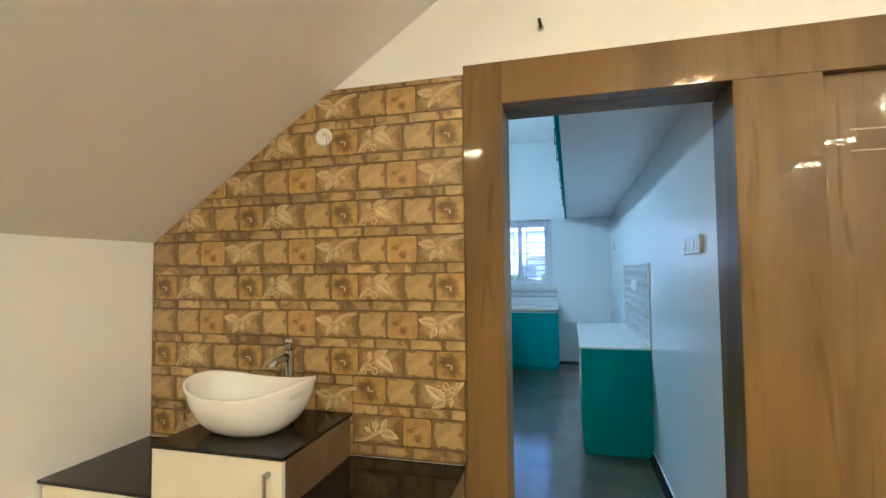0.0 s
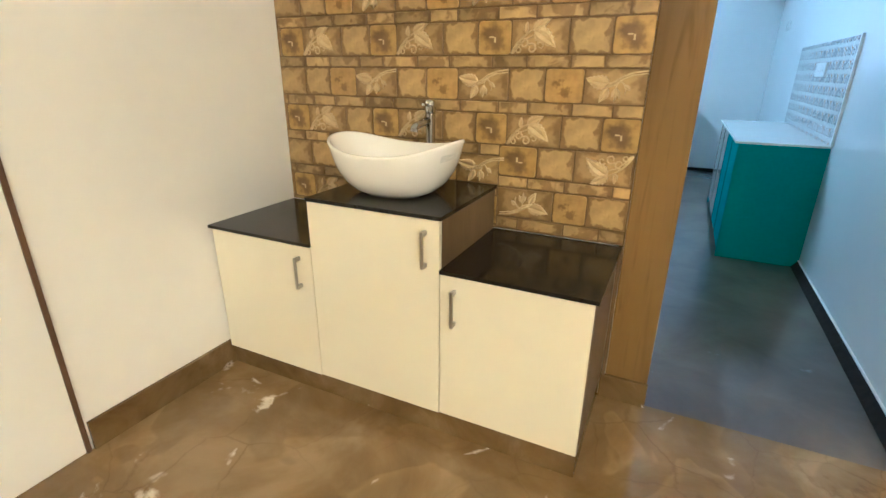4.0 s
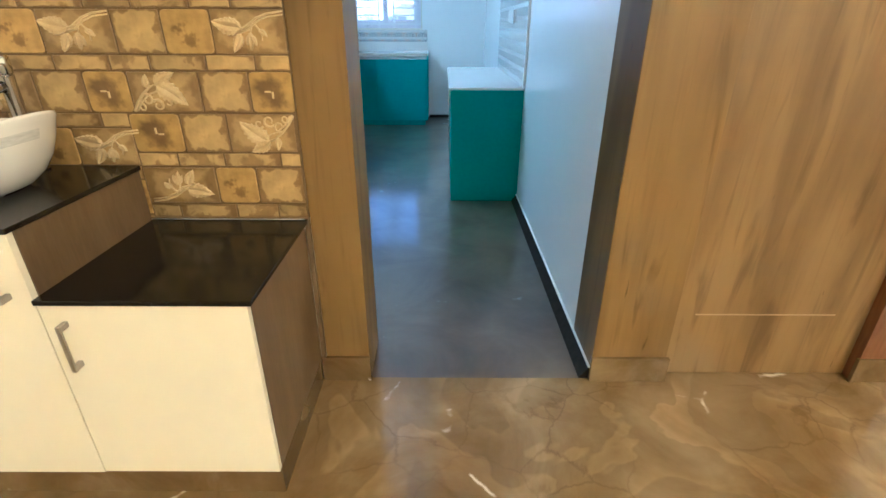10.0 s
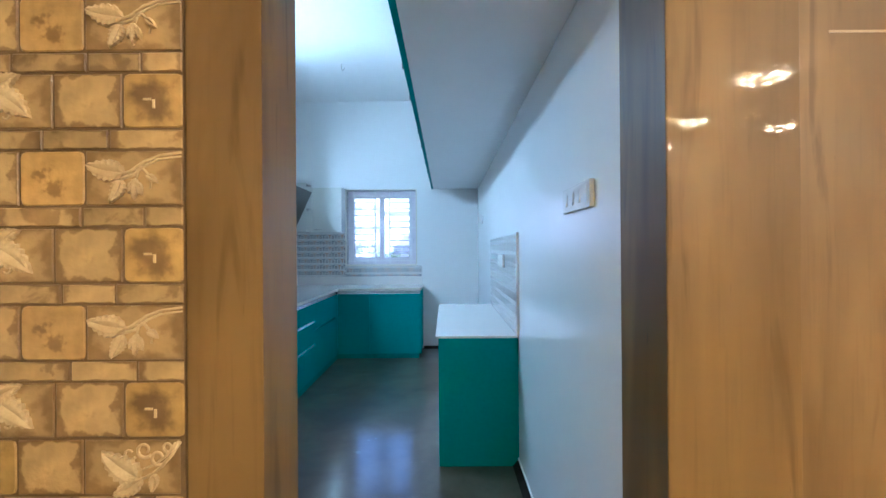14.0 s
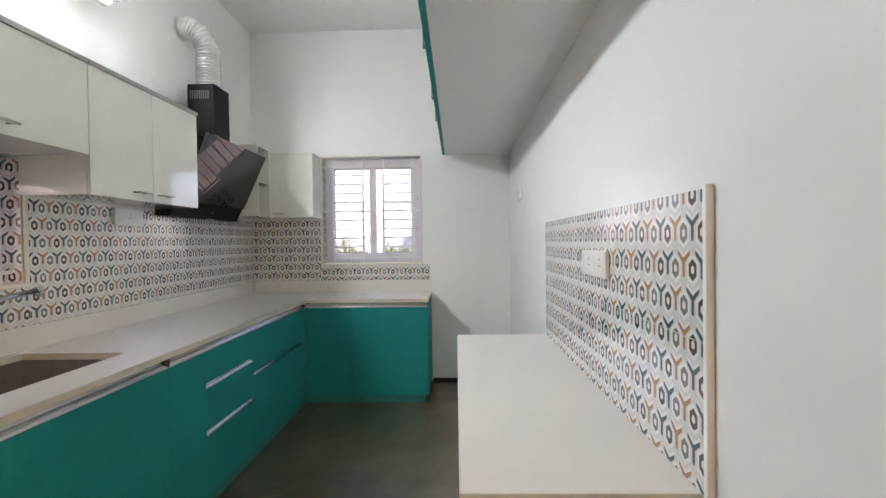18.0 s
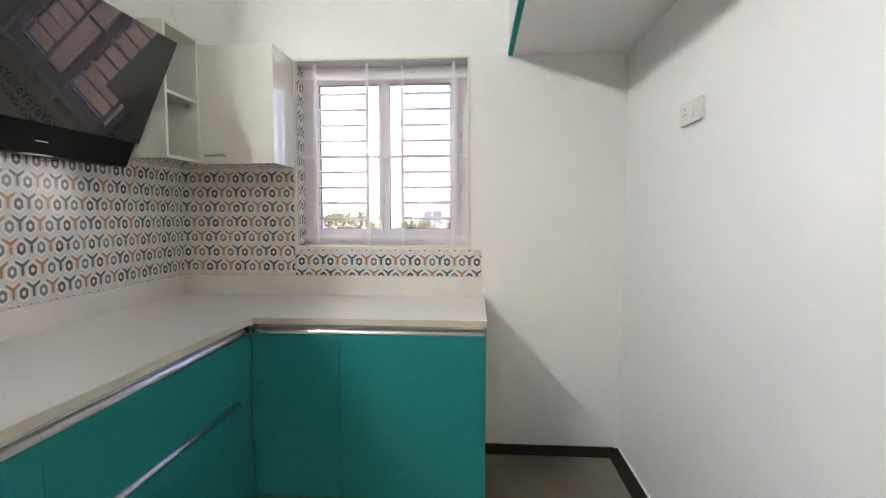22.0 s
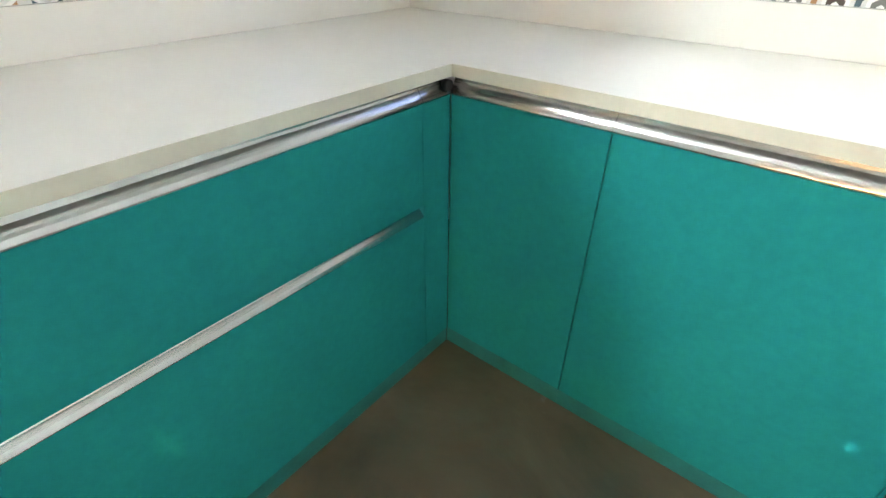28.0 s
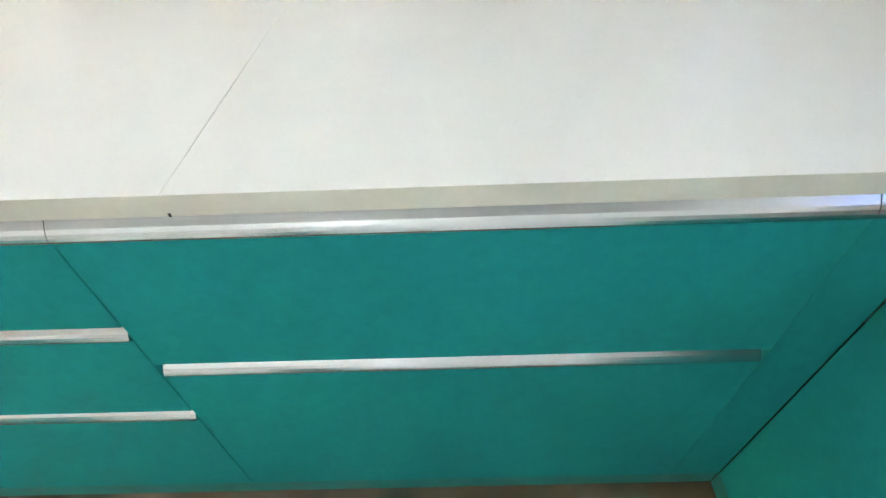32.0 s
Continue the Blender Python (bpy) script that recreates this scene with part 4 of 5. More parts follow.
def base_unit(y0, y1, label, drawers=None):
    """A base cabinet of the sink run, its fronts facing the room; drawers gives the heights of its pulls."""
    end = y1 - (0.0002 if y1 > 4.9 else 0.0011)
    u = holder("base_cabinet", ((LX + FX) / 2, (y0 + y1) / 2, 0), label, "cabinet", "base cabinets of the kitchen")
    part("body", boxes((LX + 0.02, FX - 0.019, y0 + 0.001, y1 - 0.001, 0.058, 0.650 if y0 > 1.9 and y1 < 3.2 else 0.8505)), TEAL, u)
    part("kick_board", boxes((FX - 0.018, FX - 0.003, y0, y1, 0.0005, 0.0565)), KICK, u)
    zs = [0.059] + [z for z in (drawers or [])] + [0.8055]
    for a, b in zip(zs, zs[1:]):
        lo = a if a == 0.059 else a + 0.0
        f = part("drawer_front" if drawers else "cabinet_door", boxes((FX - 0.018, FX, y0 + 0.0011, end, lo + (0.032 if a != 0.059 else 0), b - 0.0005), bev=0.0012), TEAL, u)
        if b < 0.80:
            part("finger_pull", profile(y0 + 0.004, y1 - 0.004, b, "y", FX, 1, 0.75), ALU, f, "aluminium finger pull")
    part("top_channel", profile(y0 + 0.0003, y1 - 0.0003, 0.8065, "y", FX, 1), ALU, u, "aluminium channel under the worktop")
    return u


base_unit(2.022, 3.0886, "teal matt sink base cabinet with one wide door")
base_unit(3.0894, 3.4038, "narrow teal matt base cabinet")
base_unit(3.4042, 3.9728, "teal matt cabinet with three drawers and aluminium pulls", [0.367, 0.611])
base_unit(3.9732, 4.9098, "wide teal matt cabinet with two deep drawers", [0.516])
u = holder("corner_filler", (FX, 4.95, 0), "narrow teal corner filler between the cabinet runs", "filler")
part("panel", boxes((FX - 0.018, FX, 4.9101, FYB - 0.0006, 0.059, 0.8055), bev=0.0004), TEAL, u)
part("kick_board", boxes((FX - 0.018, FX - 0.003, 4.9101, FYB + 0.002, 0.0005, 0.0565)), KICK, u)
part("top_channel", profile(4.911, FYB - 0.012, 0.8065, "y", FX, 1), ALU, u, "aluminium channel end piece")
bm = bmesh.new()
tube(bm, [(FX - 0.012, FYB - 0.010, 0.829), (FX + 0.004, FYB - 0.010, 0.829)], 0.014, 14)
part("cable_hole", bm, DARK, u, "black gap at the channel corner")
bm = boxes((FX - 0.010, FX + 0.0035, 3.082, 3.096, 0.812, 0.846))
thing("channel_bracket", bm, RUST, "rusty joining bracket between two channels", "bracket")


def end_unit(x0, x1, label):
    u = holder("base_cabinet", ((x0 + x1) / 2, (FYB + BY) / 2, 0), label, "cabinet", "base cabinets of the kitchen")
    part("body", boxes((x0 + 0.001, x1 - 0.001, FYB + 0.019, BY - 0.02, 0.058, 0.8505)), TEAL, u)
    part("cabinet_door", boxes((x0 + 0.0011, x1 - 0.0011, FYB, FYB + 0.018, 0.060, 0.8055), bev=0.0012), TEAL, u)
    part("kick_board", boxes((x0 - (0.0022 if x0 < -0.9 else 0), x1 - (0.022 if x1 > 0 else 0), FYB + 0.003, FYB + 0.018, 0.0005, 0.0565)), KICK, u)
    part("top_channel", profile(x0 + 0.0004, x1 - 0.0004, 0.8065, "x", FYB, -1), ALU, u, "aluminium channel under the worktop")
    return u


end_unit(FX + 0.0006, -0.5752, "narrow teal matt corner cabinet under the window")
e = end_unit(-0.5748, 0.066, "teal matt cabinet with a wide door under the window")
part("end_panel", boxes((0.0665, 0.073, FYB + 0.001, BY - 0.02, 0.058, 0.8505)), TEAL, e)

u = holder("open_shelf_unit", (-1.38, 1.1, 0), "open teal shelf unit under the shallow worktop", "shelf unit")
part("back_panel", boxes((LX + 0.02, LX + 0.036, FY + 0.004, 2.0, 0.001, 0.8505)), TEAL, u)
part("side_panel", boxes((LX + 0.037, FX - 0.002, 2.003, 2.0205, 0.001, 0.8505), bev=0.001), TEAL, u)
part("shelf", boxes((LX + 0.037, -1.12, FY + 0.004, 2.002, 0.40, 0.418), bev=0.001), TEAL, u)
part("side_panel", boxes((LX + 0.037, -1.09, FY + 0.004, FY + 0.022, 0.001, 0.399), bev=0.001), TEAL, u)
part("side_panel", boxes((LX + 0.037, -1.09, 1.0, 1.018, 0.419, 0.8505), bev=0.001), TEAL, u)

# side counter on the long wall
side = holder("side_counter_cabinet", (0.58, 2.85, 0), "teal side cabinet with white door fronts", "cabinet")
part("end_panel", boxes((0.338, RX - 0.001, 2.0115, 2.0255, 0.001, 0.8025), bev=0.001), TEAL, side)
part("body", boxes((0.354, RX - 0.001, 2.026, 3.735, 0.06, 0.8025)), CARCASS, side)
part("end_panel", boxes((0.335, RX - 0.001, 3.736, 3.75, 0.001, 0.8025), bev=0.001), TEAL, side)
part("kick_board", boxes((0.36, 0.375, 2.026, 3.735, 0.001, 0.0595)), TEAL, side)
for k in range(4):
    a = 2.0275 + 0.4265 * k
    d = part("cabinet_door", boxes((0.336, 0.353, a + 0.001, a + 0.4255, 0.062, 0.801), bev=0.001), TEAL if k < 2 else ACRYL, side)
    part("edge_profile", boxes((0.333, 0.3358, a + 0.384, a + 0.424, 0.064, 0.799)), ALU, d, "aluminium edge pull")
top = holder("side_worktop", (0.57, 2.85, 0.803), "white quartz top with a beige cut edge on the side cabinet", "worktop")
part("slab", boxes((0.3205, RX - 0.001, 2.0105, 3.7495, 0.8035, 0.8165), bev=0.001), QUARTZ, top)
part("front_edge", boxes((0.318, 0.3202, 2.008, 3.752, 0.803, 0.816), bev=0.0008), QEDGE_S, top, "beige cut edge")
for y0, y1 in ((2.008, 2.0102), (3.7498, 3.752)):
    part("end_edge", boxes((0.3205, RX - 0.001, y0, y1, 0.803, 0.816), bev=0.0008), QEDGE_S, top, "beige cut edge")

# ---- wall cabinets ----
def bar_handle(parent, y, z, L=0.10):
    h = bmesh.new()
    tube(h, [(-1.300, y - L / 2, z), (-1.300, y + L / 2, z)], 0.0055, 10)
    tube(h, [(-1.341, y - L / 2 + 0.012, z), (-1.300, y - L / 2 + 0.012, z)], 0.0045, 8)
    tube(h, [(-1.341, y + L / 2 - 0.012, z), (-1.300, y + L / 2 - 0.012, z)], 0.0045, 8)
    part("handle", h, STEEL, parent, "satin steel bar handle")


def wall_unit(y0, y1, z0, doors, label):
    u = holder("wall_cabinet", (-1.5, (y0 + y1) / 2, z0), label, "cabinet", "wall cabinets above the worktop")
    part("body", boxes((LX + 0.001, -1.361, y0, y1, z0, 2.185), bev=0.001), ACRYL, u)
    part("top_board", boxes((LX + 0.001, -1.334, y0, y1, 2.1855, 2.207), bev=0.001), ALU, u)
    for a, b, hy in doors:
        d = part("cabinet_door", boxes((-1.36, -1.342, a + 0.0015, b - 0.0015, z0 - 0.002, 2.184), bev=0.0015), ACRYL, u)
        bar_handle(d, hy, z0 + 0.04)
    return u


wall_unit(2.172, 3.128, 1.775, [(2.172, 3.128, 2.69)], "off-white gloss flap cabinet above the sink window")
wall_unit(3.131, 4.040, 1.594, [(3.131, 3.586, 3.46), (3.588, 4.040, 3.66)], "off-white gloss wall cabinet with two doors")

u = holder("corner_wall_cabinet", (-1.2, 5.5, 1.6), "off-white gloss corner cabinet with an open shelf niche", "cabinet")
part("body", boxes((-1.376, -0.994, 5.374, BY - 0.001, 1.600, 2.195), bev=0.001), ACRYL, u)
d = part("cabinet_door", boxes((-1.375, -0.995, 5.355, 5.373, 1.598, 2.193), bev=0.0015), ACRYL, u)
h = bmesh.new()
tube(h, [(-1.345, 5.318, 1.635), (-1.245, 5.318, 1.635)], 0.0055, 10)
tube(h, [(-1.335, 5.318, 1.635), (-1.335, 5.354, 1.635)], 0.0045, 8)
tube(h, [(-1.255, 5.318, 1.635), (-1.255, 5.354, 1.635)], 0.0045, 8)
part("handle", h, STEEL, d, "satin steel bar handle")
part("corner_board", boxes((LX + 0.001, -1.3765, 5.3555, BY - 0.001, 1.60, 2.195)), ACRYL, u)
n = part("niche_back", boxes((LX + 0.001, LX + 0.008, 5.1005, 5.3395, 1.6155, 2.2065)), ACRYL, u, "open shelf niche")
for y0, y1, z0, z1 in ((5.085, 5.100, 1.60, 2.222), (5.340, 5.355, 1.60, 2.222), (5.1005, 5.3395, 1.60, 1.615), (5.1005, 5.3395, 2.207, 2.222)):
    part("niche_board", boxes((LX + 0.001, -1.385, y0, y1, z0, z1), bev=0.0008), ACRYL, u)
part("shelf", boxes((LX + 0.009, -1.388, 5.1005, 5.3395, 1.897, 1.912), bev=0.001), ACRYL, n)
part("shelf_pin", boxes((-1.445, -1.425, 5.325, 5.3395, 1.878, 1.8965)), STEEL, n, "grey shelf pin")

# loft cabinets along the long wall
loft = holder("loft_cabinet", (0.5, 2.9, 2.2), "long white loft cabinet with a teal lower edge", "cabinet")
part("body", boxes((0.222, RX - 0.001, FY + 0.001, BY - 0.001, 2.2, KZ - 0.001)), PAINT_K, loft)
part("edge_strip", boxes((0.196, 0.2215, FY + 0.001, BY - 0.001, 2.197, 2.222), bev=0.001), TEAL, loft, "teal edge strip")
LOFT = [FY + 0.002, 0.98, 1.65, 2.315, 2.98, 3.65, 4.32, 4.985, BY - 0.002]
for a, b in zip(LOFT, LOFT[1:]):
    part("cabinet_door", boxes((0.202, 0.2215, a + 0.001, b - 0.001, 2.2225, KZ - 0.003), bev=0.001), ACRYL, loft)
for y in (1.40, 1.90, 2.75, 3.25, 4.05, 4.60):
    h = bmesh.new()
    box(h, 0.174, 0.180, y - 0.007, y + 0.007, 2.262, 2.372, bev=0.0015)
    for zz in (2.262, 2.354):
        box(h, 0.1795, 0.2018, y - 0.007, y + 0.007, zz, zz + 0.018)
    part("handle", h, HANDLE, loft, "dark steel upright handle")

# ---- hood ----
hood = holder("cooker_hood", (-1.5, 4.55, 1.56), "black glass slanted cooker hood with a chimney cover", "cooker hood")
part("chimney", boxes((-1.602, -1.410, 4.40, 4.635, 1.95, 2.516), bev=0.002), HOODS, hood)
bm = boxes(*[(-1.582 + 0.016 * k, -1.574 + 0.016 * k, 4.3985, 4.3995, 2.41, 2.47) for k in range(9)])
part("vent_slots", bm, SLOT, hood, "row of pale vent slots")
bm = bmesh.new()
prism(bm, [(LX + 0.001, 1.558), (-1.565, 1.552), (-1.335, 2.07), (-1.36, 2.09), (LX + 0.001, 2.0)], "y", 4.10, 5.06)
part("body", bm, HOODS, hood)
bm = bmesh.new()
prism(bm, [(-1.5106, 1.66), (-1.5046, 1.657), (-1.304, 2.097), (-1.310, 2.100)], "y", 4.095, 5.065)
part("glass_front", bm, HOODG, hood, "mirror-like black glass front")
part("control_strip", boxes((-1.575, -1.545, 4.55, 4.66, 1.549, 1.5515)), STEEL, hood)
part("maker_mark", boxes((-1.548, -1.5435, 4.59, 4.64, 1.598, 1.610)), STEEL, hood, "small grey maker's mark")
duct = holder("exhaust_duct", (-1.508, 4.52, 2.516), "ribbed aluminium foil duct bending into the wall", "duct")
bm = bmesh.new()
path, radii = [], []
N = 60
for k in range(N + 1):
    s = k / N * 0.62
    if s < 0.27:
        p = (-1.508, 4.52, 2.517 + s)
    else:
        a = min((s - 0.27) / 0.14, math.pi / 2)
        ex = max(0.0, s - 0.27 - 0.14 * math.pi / 2)
        p = (-1.508 - 0.15 * (1 - math.cos(a)) - ex * 0.2, 4.52 - 0.03 * math.sin(a) - 0.02 * (1 - math.cos(a)), 2.787 + 0.16 * math.sin(a))
    path.append(p)
    radii.append(0.081 + (0.005 if k % 2 else -0.003))
tube(bm, path, 0.078, 24, radii=radii)
for f in bm.faces:
    f.smooth = False
part("foil_hose", bm, FOIL, duct)

# ---- electrics ----
def switch_plate(name, label, m, w, h, mods):
    s = tagged(new(name), label, "switch")
    s.matrix_world = m

    def add(n, b, mt, lab=""):
        ob = new(n, mesh_of(n, b, mt))
        ob.parent = s
        return tagged(ob, lab)
    add("frame_plate", boxes((0, w, -0.016, 0.0, 0, h), bev=0.004), PLASTIC)
    add("inner_plate", boxes((w * 0.08, w * 0.92, -0.018, -0.0165, h * 0.16, h * 0.84), bev=0.0008), PLASTIC)
    for x, kind in mods:
        if kind == "s":
            b = bmesh.new()
            prism(b, [(-0.0222, h * 0.25), (-0.0182, h * 0.25), (-0.0182, h * 0.75), (-0.0195, h * 0.75)], "x", x - 0.011, x + 0.011)
            add("rocker_switch", b, PLASTIC)
        else:
            for dx, dz, r in ((0, 0.016, 0.0045), (-0.010, -0.006, 0.0035), (0.010, -0.006, 0.0035)):
                b = bmesh.new()
                tube(b, [(x + dx, -0.0188, h / 2 + dz), (x + dx, -0.0182, h / 2 + dz)], r, 10)
                add("socket_hole", b, DARK)
    return s


switch_plate("wall_socket", "white twin socket plate on the patterned tiles", pose(RX - 0.0125, 2.885, 1.222, 0, 0, -90), 0.295, 0.094, [(0.045, "s"), (0.11, "o"), (0.175, "s"), (0.24, "o")])
switch_plate("wall_switch", "white socket plate high on the end of the wall", pose(RX - 0.0005, 4.925, 1.675, 0, 0, -90), 0.17, 0.085, [(0.05, "o"), (0.12, "s")])
switch_plate("wall_switch", "white three-rocker switch plate beside the doorway", pose(RX - 0.0005, 0.797, 1.486, 0, 0, -90), 0.33, 0.086, [(0.07, "s"), (0.15, "s"), (0.23, "s")])
switch_plate("wall_socket", "white socket plate under the wall cabinet", pose(LX + 0.0125, 3.71, 1.475, 0, 0, 90), 0.25, 0.105, [(0.06, "s"), (0.125, "o"), (0.19, "s")])

for y0, z0 in ((2.60, 2.835), (2.49, 2.755)):
    lamp = holder("tube_light", (LX, y0 + 0.6, z0), "lit white tube light on the kitchen wall", "lamp", "tube lights")
    part("batten", boxes((LX + 0.0005, LX + 0.026, y0, y0 + 1.2, z0 - 0.030, z0 + 0.030), bev=0.006), PLASTIC, lamp)
    bm = bmesh.new()
    prism(bm, [(LX + 0.0265, z0 - 0.040), (LX + 0.0436, z0 - 0.040), (LX + 0.0436, z0 + 0.0172), (LX + 0.0635, z0 + 0.0172), (LX + 0.0635, z0 + 0.021), (LX + 0.0265, z0 + 0.021)], "y", y0 + 0.02, y0 + 1.18)
    part("housing", bm, PLASTIC, lamp)
    bm = bmesh.new()
    prism(bm, [(LX + 0.0438, z0 - 0.018), (LX + 0.0510, z0 - 0.0165), (LX + 0.0590, z0 - 0.009), (LX + 0.0625, z0 + 0.003), (LX + 0.0625, z0 + 0.017), (LX + 0.0438, z0 + 0.017)], "y", y0 + 0.021, y0 + 1.179)
    part("tube", bm, GLOW, lamp, "glowing tube")
    for yy in (y0, y0 + 1.182):
        part("end_holder", boxes((LX + 0.0265, LX + 0.064, yy, yy + 0.018, z0 - 0.0215, z0 + 0.0215), bev=0.003), PLASTIC, lamp)

hook = bmesh.new()
tube(hook, [(-0.75, 4.28, KZ), (-0.75, 4.28, KZ - 0.05), (-0.74, 4.28, KZ - 0.075), (-0.72, 4.28, KZ - 0.07), (-0.715, 4.28, KZ - 0.045)], 0.004, 8)
thing("ceiling_hook", hook, STEEL, "bent steel fan hook in the kitchen ceiling", "hook")

# ceiling lamps of the living room; (3.0, -1.7) is an added fill lamp, unseen
for x, y, loops_on in ((1.42, -3.05, 5), (3.0, -1.7, 3), (3.75, -4.1, 8), (-1.1, -5.0, 4), (4.2, -7.5, 6), (5.4, -6.2, 6), (3.9, -5.8, 6), (0.6, -7.2, 6)):
    lamp = holder("ceiling_lamp", (x, y, DZ), "round warm ceiling lamp with a looped shade; one of the set is an added fill lamp", "lamp", "ceiling lamps")
    bm = bmesh.new()
    tube(bm, [(x, y, DZ), (x, y, DZ - 0.03)], 0.20, 24)
    part("rose", bm, BRASS, lamp)
    for k in range(loops_on):
        a = k * 2 * math.pi / loops_on
        bm = bmesh.new()
        rr = 0.020 * loops_on + 0.030
        c = Vector((x + rr * math.cos(a), y + rr * math.sin(a), DZ - 0.06 - 0.004 * (k % 2)))
        tube(bm, [c + Vector(((0.050 - 0.0016 * b) * math.cos(a + b * math.pi / 6), (0.050 - 0.0016 * b) * math.sin(a + b * math.pi / 6), 0)) for b in range(20)], 0.004, 6)
        part("glowing_loop", bm, GLOW_W, lamp)
        bm = bmesh.new()
        tube(bm, [c + Vector((-0.3 * rr * math.cos(a), -0.3 * rr * math.sin(a), 0.03)), c + Vector((0.050 * math.cos(a), 0.050 * math.sin(a), 0.003))], 0.003, 6)
        part("stem", bm, BRASS, lamp)

# ---- vanity ----
def pull(parent, x, z0, z1, y):
    bm = bmesh.new()
    box(bm, x - 0.0055, x + 0.0055, y - 0.028, y - 0.022, z0, z1, bev=0.0015)
    for z in (z0 + 0.001, z1 - 0.015):
        box(bm, x - 0.0055, x + 0.0055, y - 0.0225, y, z, z + 0.014)
    part("handle", bm, STEEL, parent, "satin steel bow handle")


def vanity_unit(x0, x1, z0, z1, hx, h0, h1, label):
    u = holder("vanity_cabinet", ((x0 + x1) / 2, -0.25, z0), label, "cabinet", "vanity cabinets")
    part("body", boxes((x0, x1, -0.488, -0.018, z0, z1), bev=0.001), WALNUT, u, "brown walnut laminate sides")
    d = part("cabinet_door", boxes((x0 + 0.0015, x1 - 0.0015, -0.507, -0.489, z0 - 0.004, z1 - 0.001), bev=0.0015), CREAM, u)
    pull(d, hx, h0, h1, -0.507)
    return u


vanity_unit(-1.674, -1.1675, 0.096, 0.6365, -1.225, 0.469, 0.594, "low cream vanity cabinet beside the wall")
vanity_unit(-1.1665, -0.6455, 0.100, 0.811, -0.696, 0.650, 0.774, "tall cream vanity cabinet under the basin")
vanity_unit(-0.6445, -0.163, 0.104, 0.6365, -0.592, 0.464, 0.592, "low cream vanity cabinet beside the doorway")
thing("vanity_side_filler", boxes((-0.1625, -0.1478, -0.016, -0.001, 0.001, 0.649)), WALNUT, "narrow brown filler strip between vanity and door post", "filler")
thing("vanity_plinth", boxes((-1.674, -0.166, -0.491, -0.02, 0.0005, 0.0955), bev=0.001), MARBLE_S, "brown marble plinth under the vanity", "plinth")
for x0, x1, z1, lab in ((-1.688, -1.1672, 0.650, "black granite top on the low vanity cabinet by the wall"), (-1.1675, -0.638, 0.8245, "black granite top under the basin"), (-0.6445, -0.152, 0.650, "glossy black granite top beside the doorway")):
    thing("granite_top", boxes((x0, x1, -0.515, -0.0175, z1 - 0.013, z1), bev=0.002), GRANITE, lab, "countertop", "vanity granite tops")

# basin
NB = 56
CX, CY = -0.932, -0.282


def oval(t, rx, ry, z, lift=0.0):
    c, q = math.cos(t), math.sin(t)
    k = 2 / 2.35
    return (CX + 0.955 * rx * math.copysign(abs(c) ** k, c), CY + ry * math.copysign(abs(q) ** k, q), z + lift * c * c)


bm = bmesh.new()
loops = [(0.11, 0.088, 0.8255, 0), (0.135, 0.108, 0.8256, 0), (0.165, 0.130, 0.842, 0.0), (0.198, 0.153, 0.868, 0.004), (0.224, 0.169, 0.898, 0.012), (0.242, 0.181, 0.932, 0.024), (0.254, 0.189, 0.962, 0.038), (0.259, 0.192, 0.972, 0.043),
         (0.258, 0.191, 0.977, 0.045), (0.252, 0.185, 0.9785, 0.045), (0.247, 0.180, 0.975, 0.044), (0.238, 0.172, 0.952, 0.036), (0.222, 0.159, 0.915, 0.020), (0.19, 0.135, 0.88, 0.006), (0.13, 0.092, 0.858, 0), (0.05, 0.04, 0.852, 0)]
rings = [[bm.verts.new(oval(2 * math.pi * k / NB, *r)) for k in range(NB)] for r in loops]
for a, b in zip(rings, rings[1:]):
    for k in range(NB):
        bm.faces.new((a[k], a[(k + 1) % NB], b[(k + 1) % NB], b[k])).smooth = True
bm.faces.new(rings[0])
bm.faces.new(rings[-1])
basin = holder("wash_basin", (CX, CY, 0.8245), "white ceramic boat-shaped vessel basin on the granite top", "basin")
part("bowl", bm, CERAMIC, basin)
bm = bmesh.new()
tube(bm, [(CX, CY, 0.8525), (CX, CY, 0.856)], 0.028, 20)
part("drain", bm, CHROME, basin, "chrome drain")
bm = bmesh.new()
tube(bm, [(CX + 0.02, CY + 0.1425, 0.905), (CX + 0.02, CY + 0.139, 0.906)], 0.011, 16)
part("overflow_ring", bm, CHROME, basin, "chrome overflow ring")
bm = bmesh.new()
rows = [[bm.verts.new(oval(-0.42 + 0.09 * k, 0.2445 + 0.0128 * q, 0.1825 + 0.0085 * q, 0.934 + 0.028 * q, 0.024 + 0.013 * q)) for k in range(6)] for q in (0.1, 0.4, 0.7)]
for a, b in zip(rows, rows[1:]):
    for k in range(5):
        bm.faces.new((a[k], a[k + 1], b[k + 1], b[k])).smooth = True
part("sticker", bm, STICKER, basin, "pale grey printed sticker")
part("maker_mark", boxes((CX + 0.005, CX + 0.026, CY + 0.150, CY + 0.1515, 0.925, 0.928)), STEEL, basin, "small grey maker's mark")

TX, TY = -0.906, -0.064
btap = holder("basin_tap", (TX, TY, 0.8245), "tall chrome single-lever basin tap", "tap")
bm = bmesh.new()
tube(bm, [(TX, TY, 0.825), (TX, TY, 0.832), (TX, TY, 0.834), (TX, TY, 1.088)], 0.02, 20, radii=[0.027, 0.027, 0.0190, 0.0190])
part("column", bm, CHROME, btap)
bm = bmesh.new()
tube(bm, [(TX, TY, 1.089), (TX, TY, 1.091), (TX, TY, 1.131), (TX, TY, 1.137)], 0.02, 20, radii=[0.017, 0.0205, 0.0205, 0.018])
part("cap", bm, CHROME, btap)
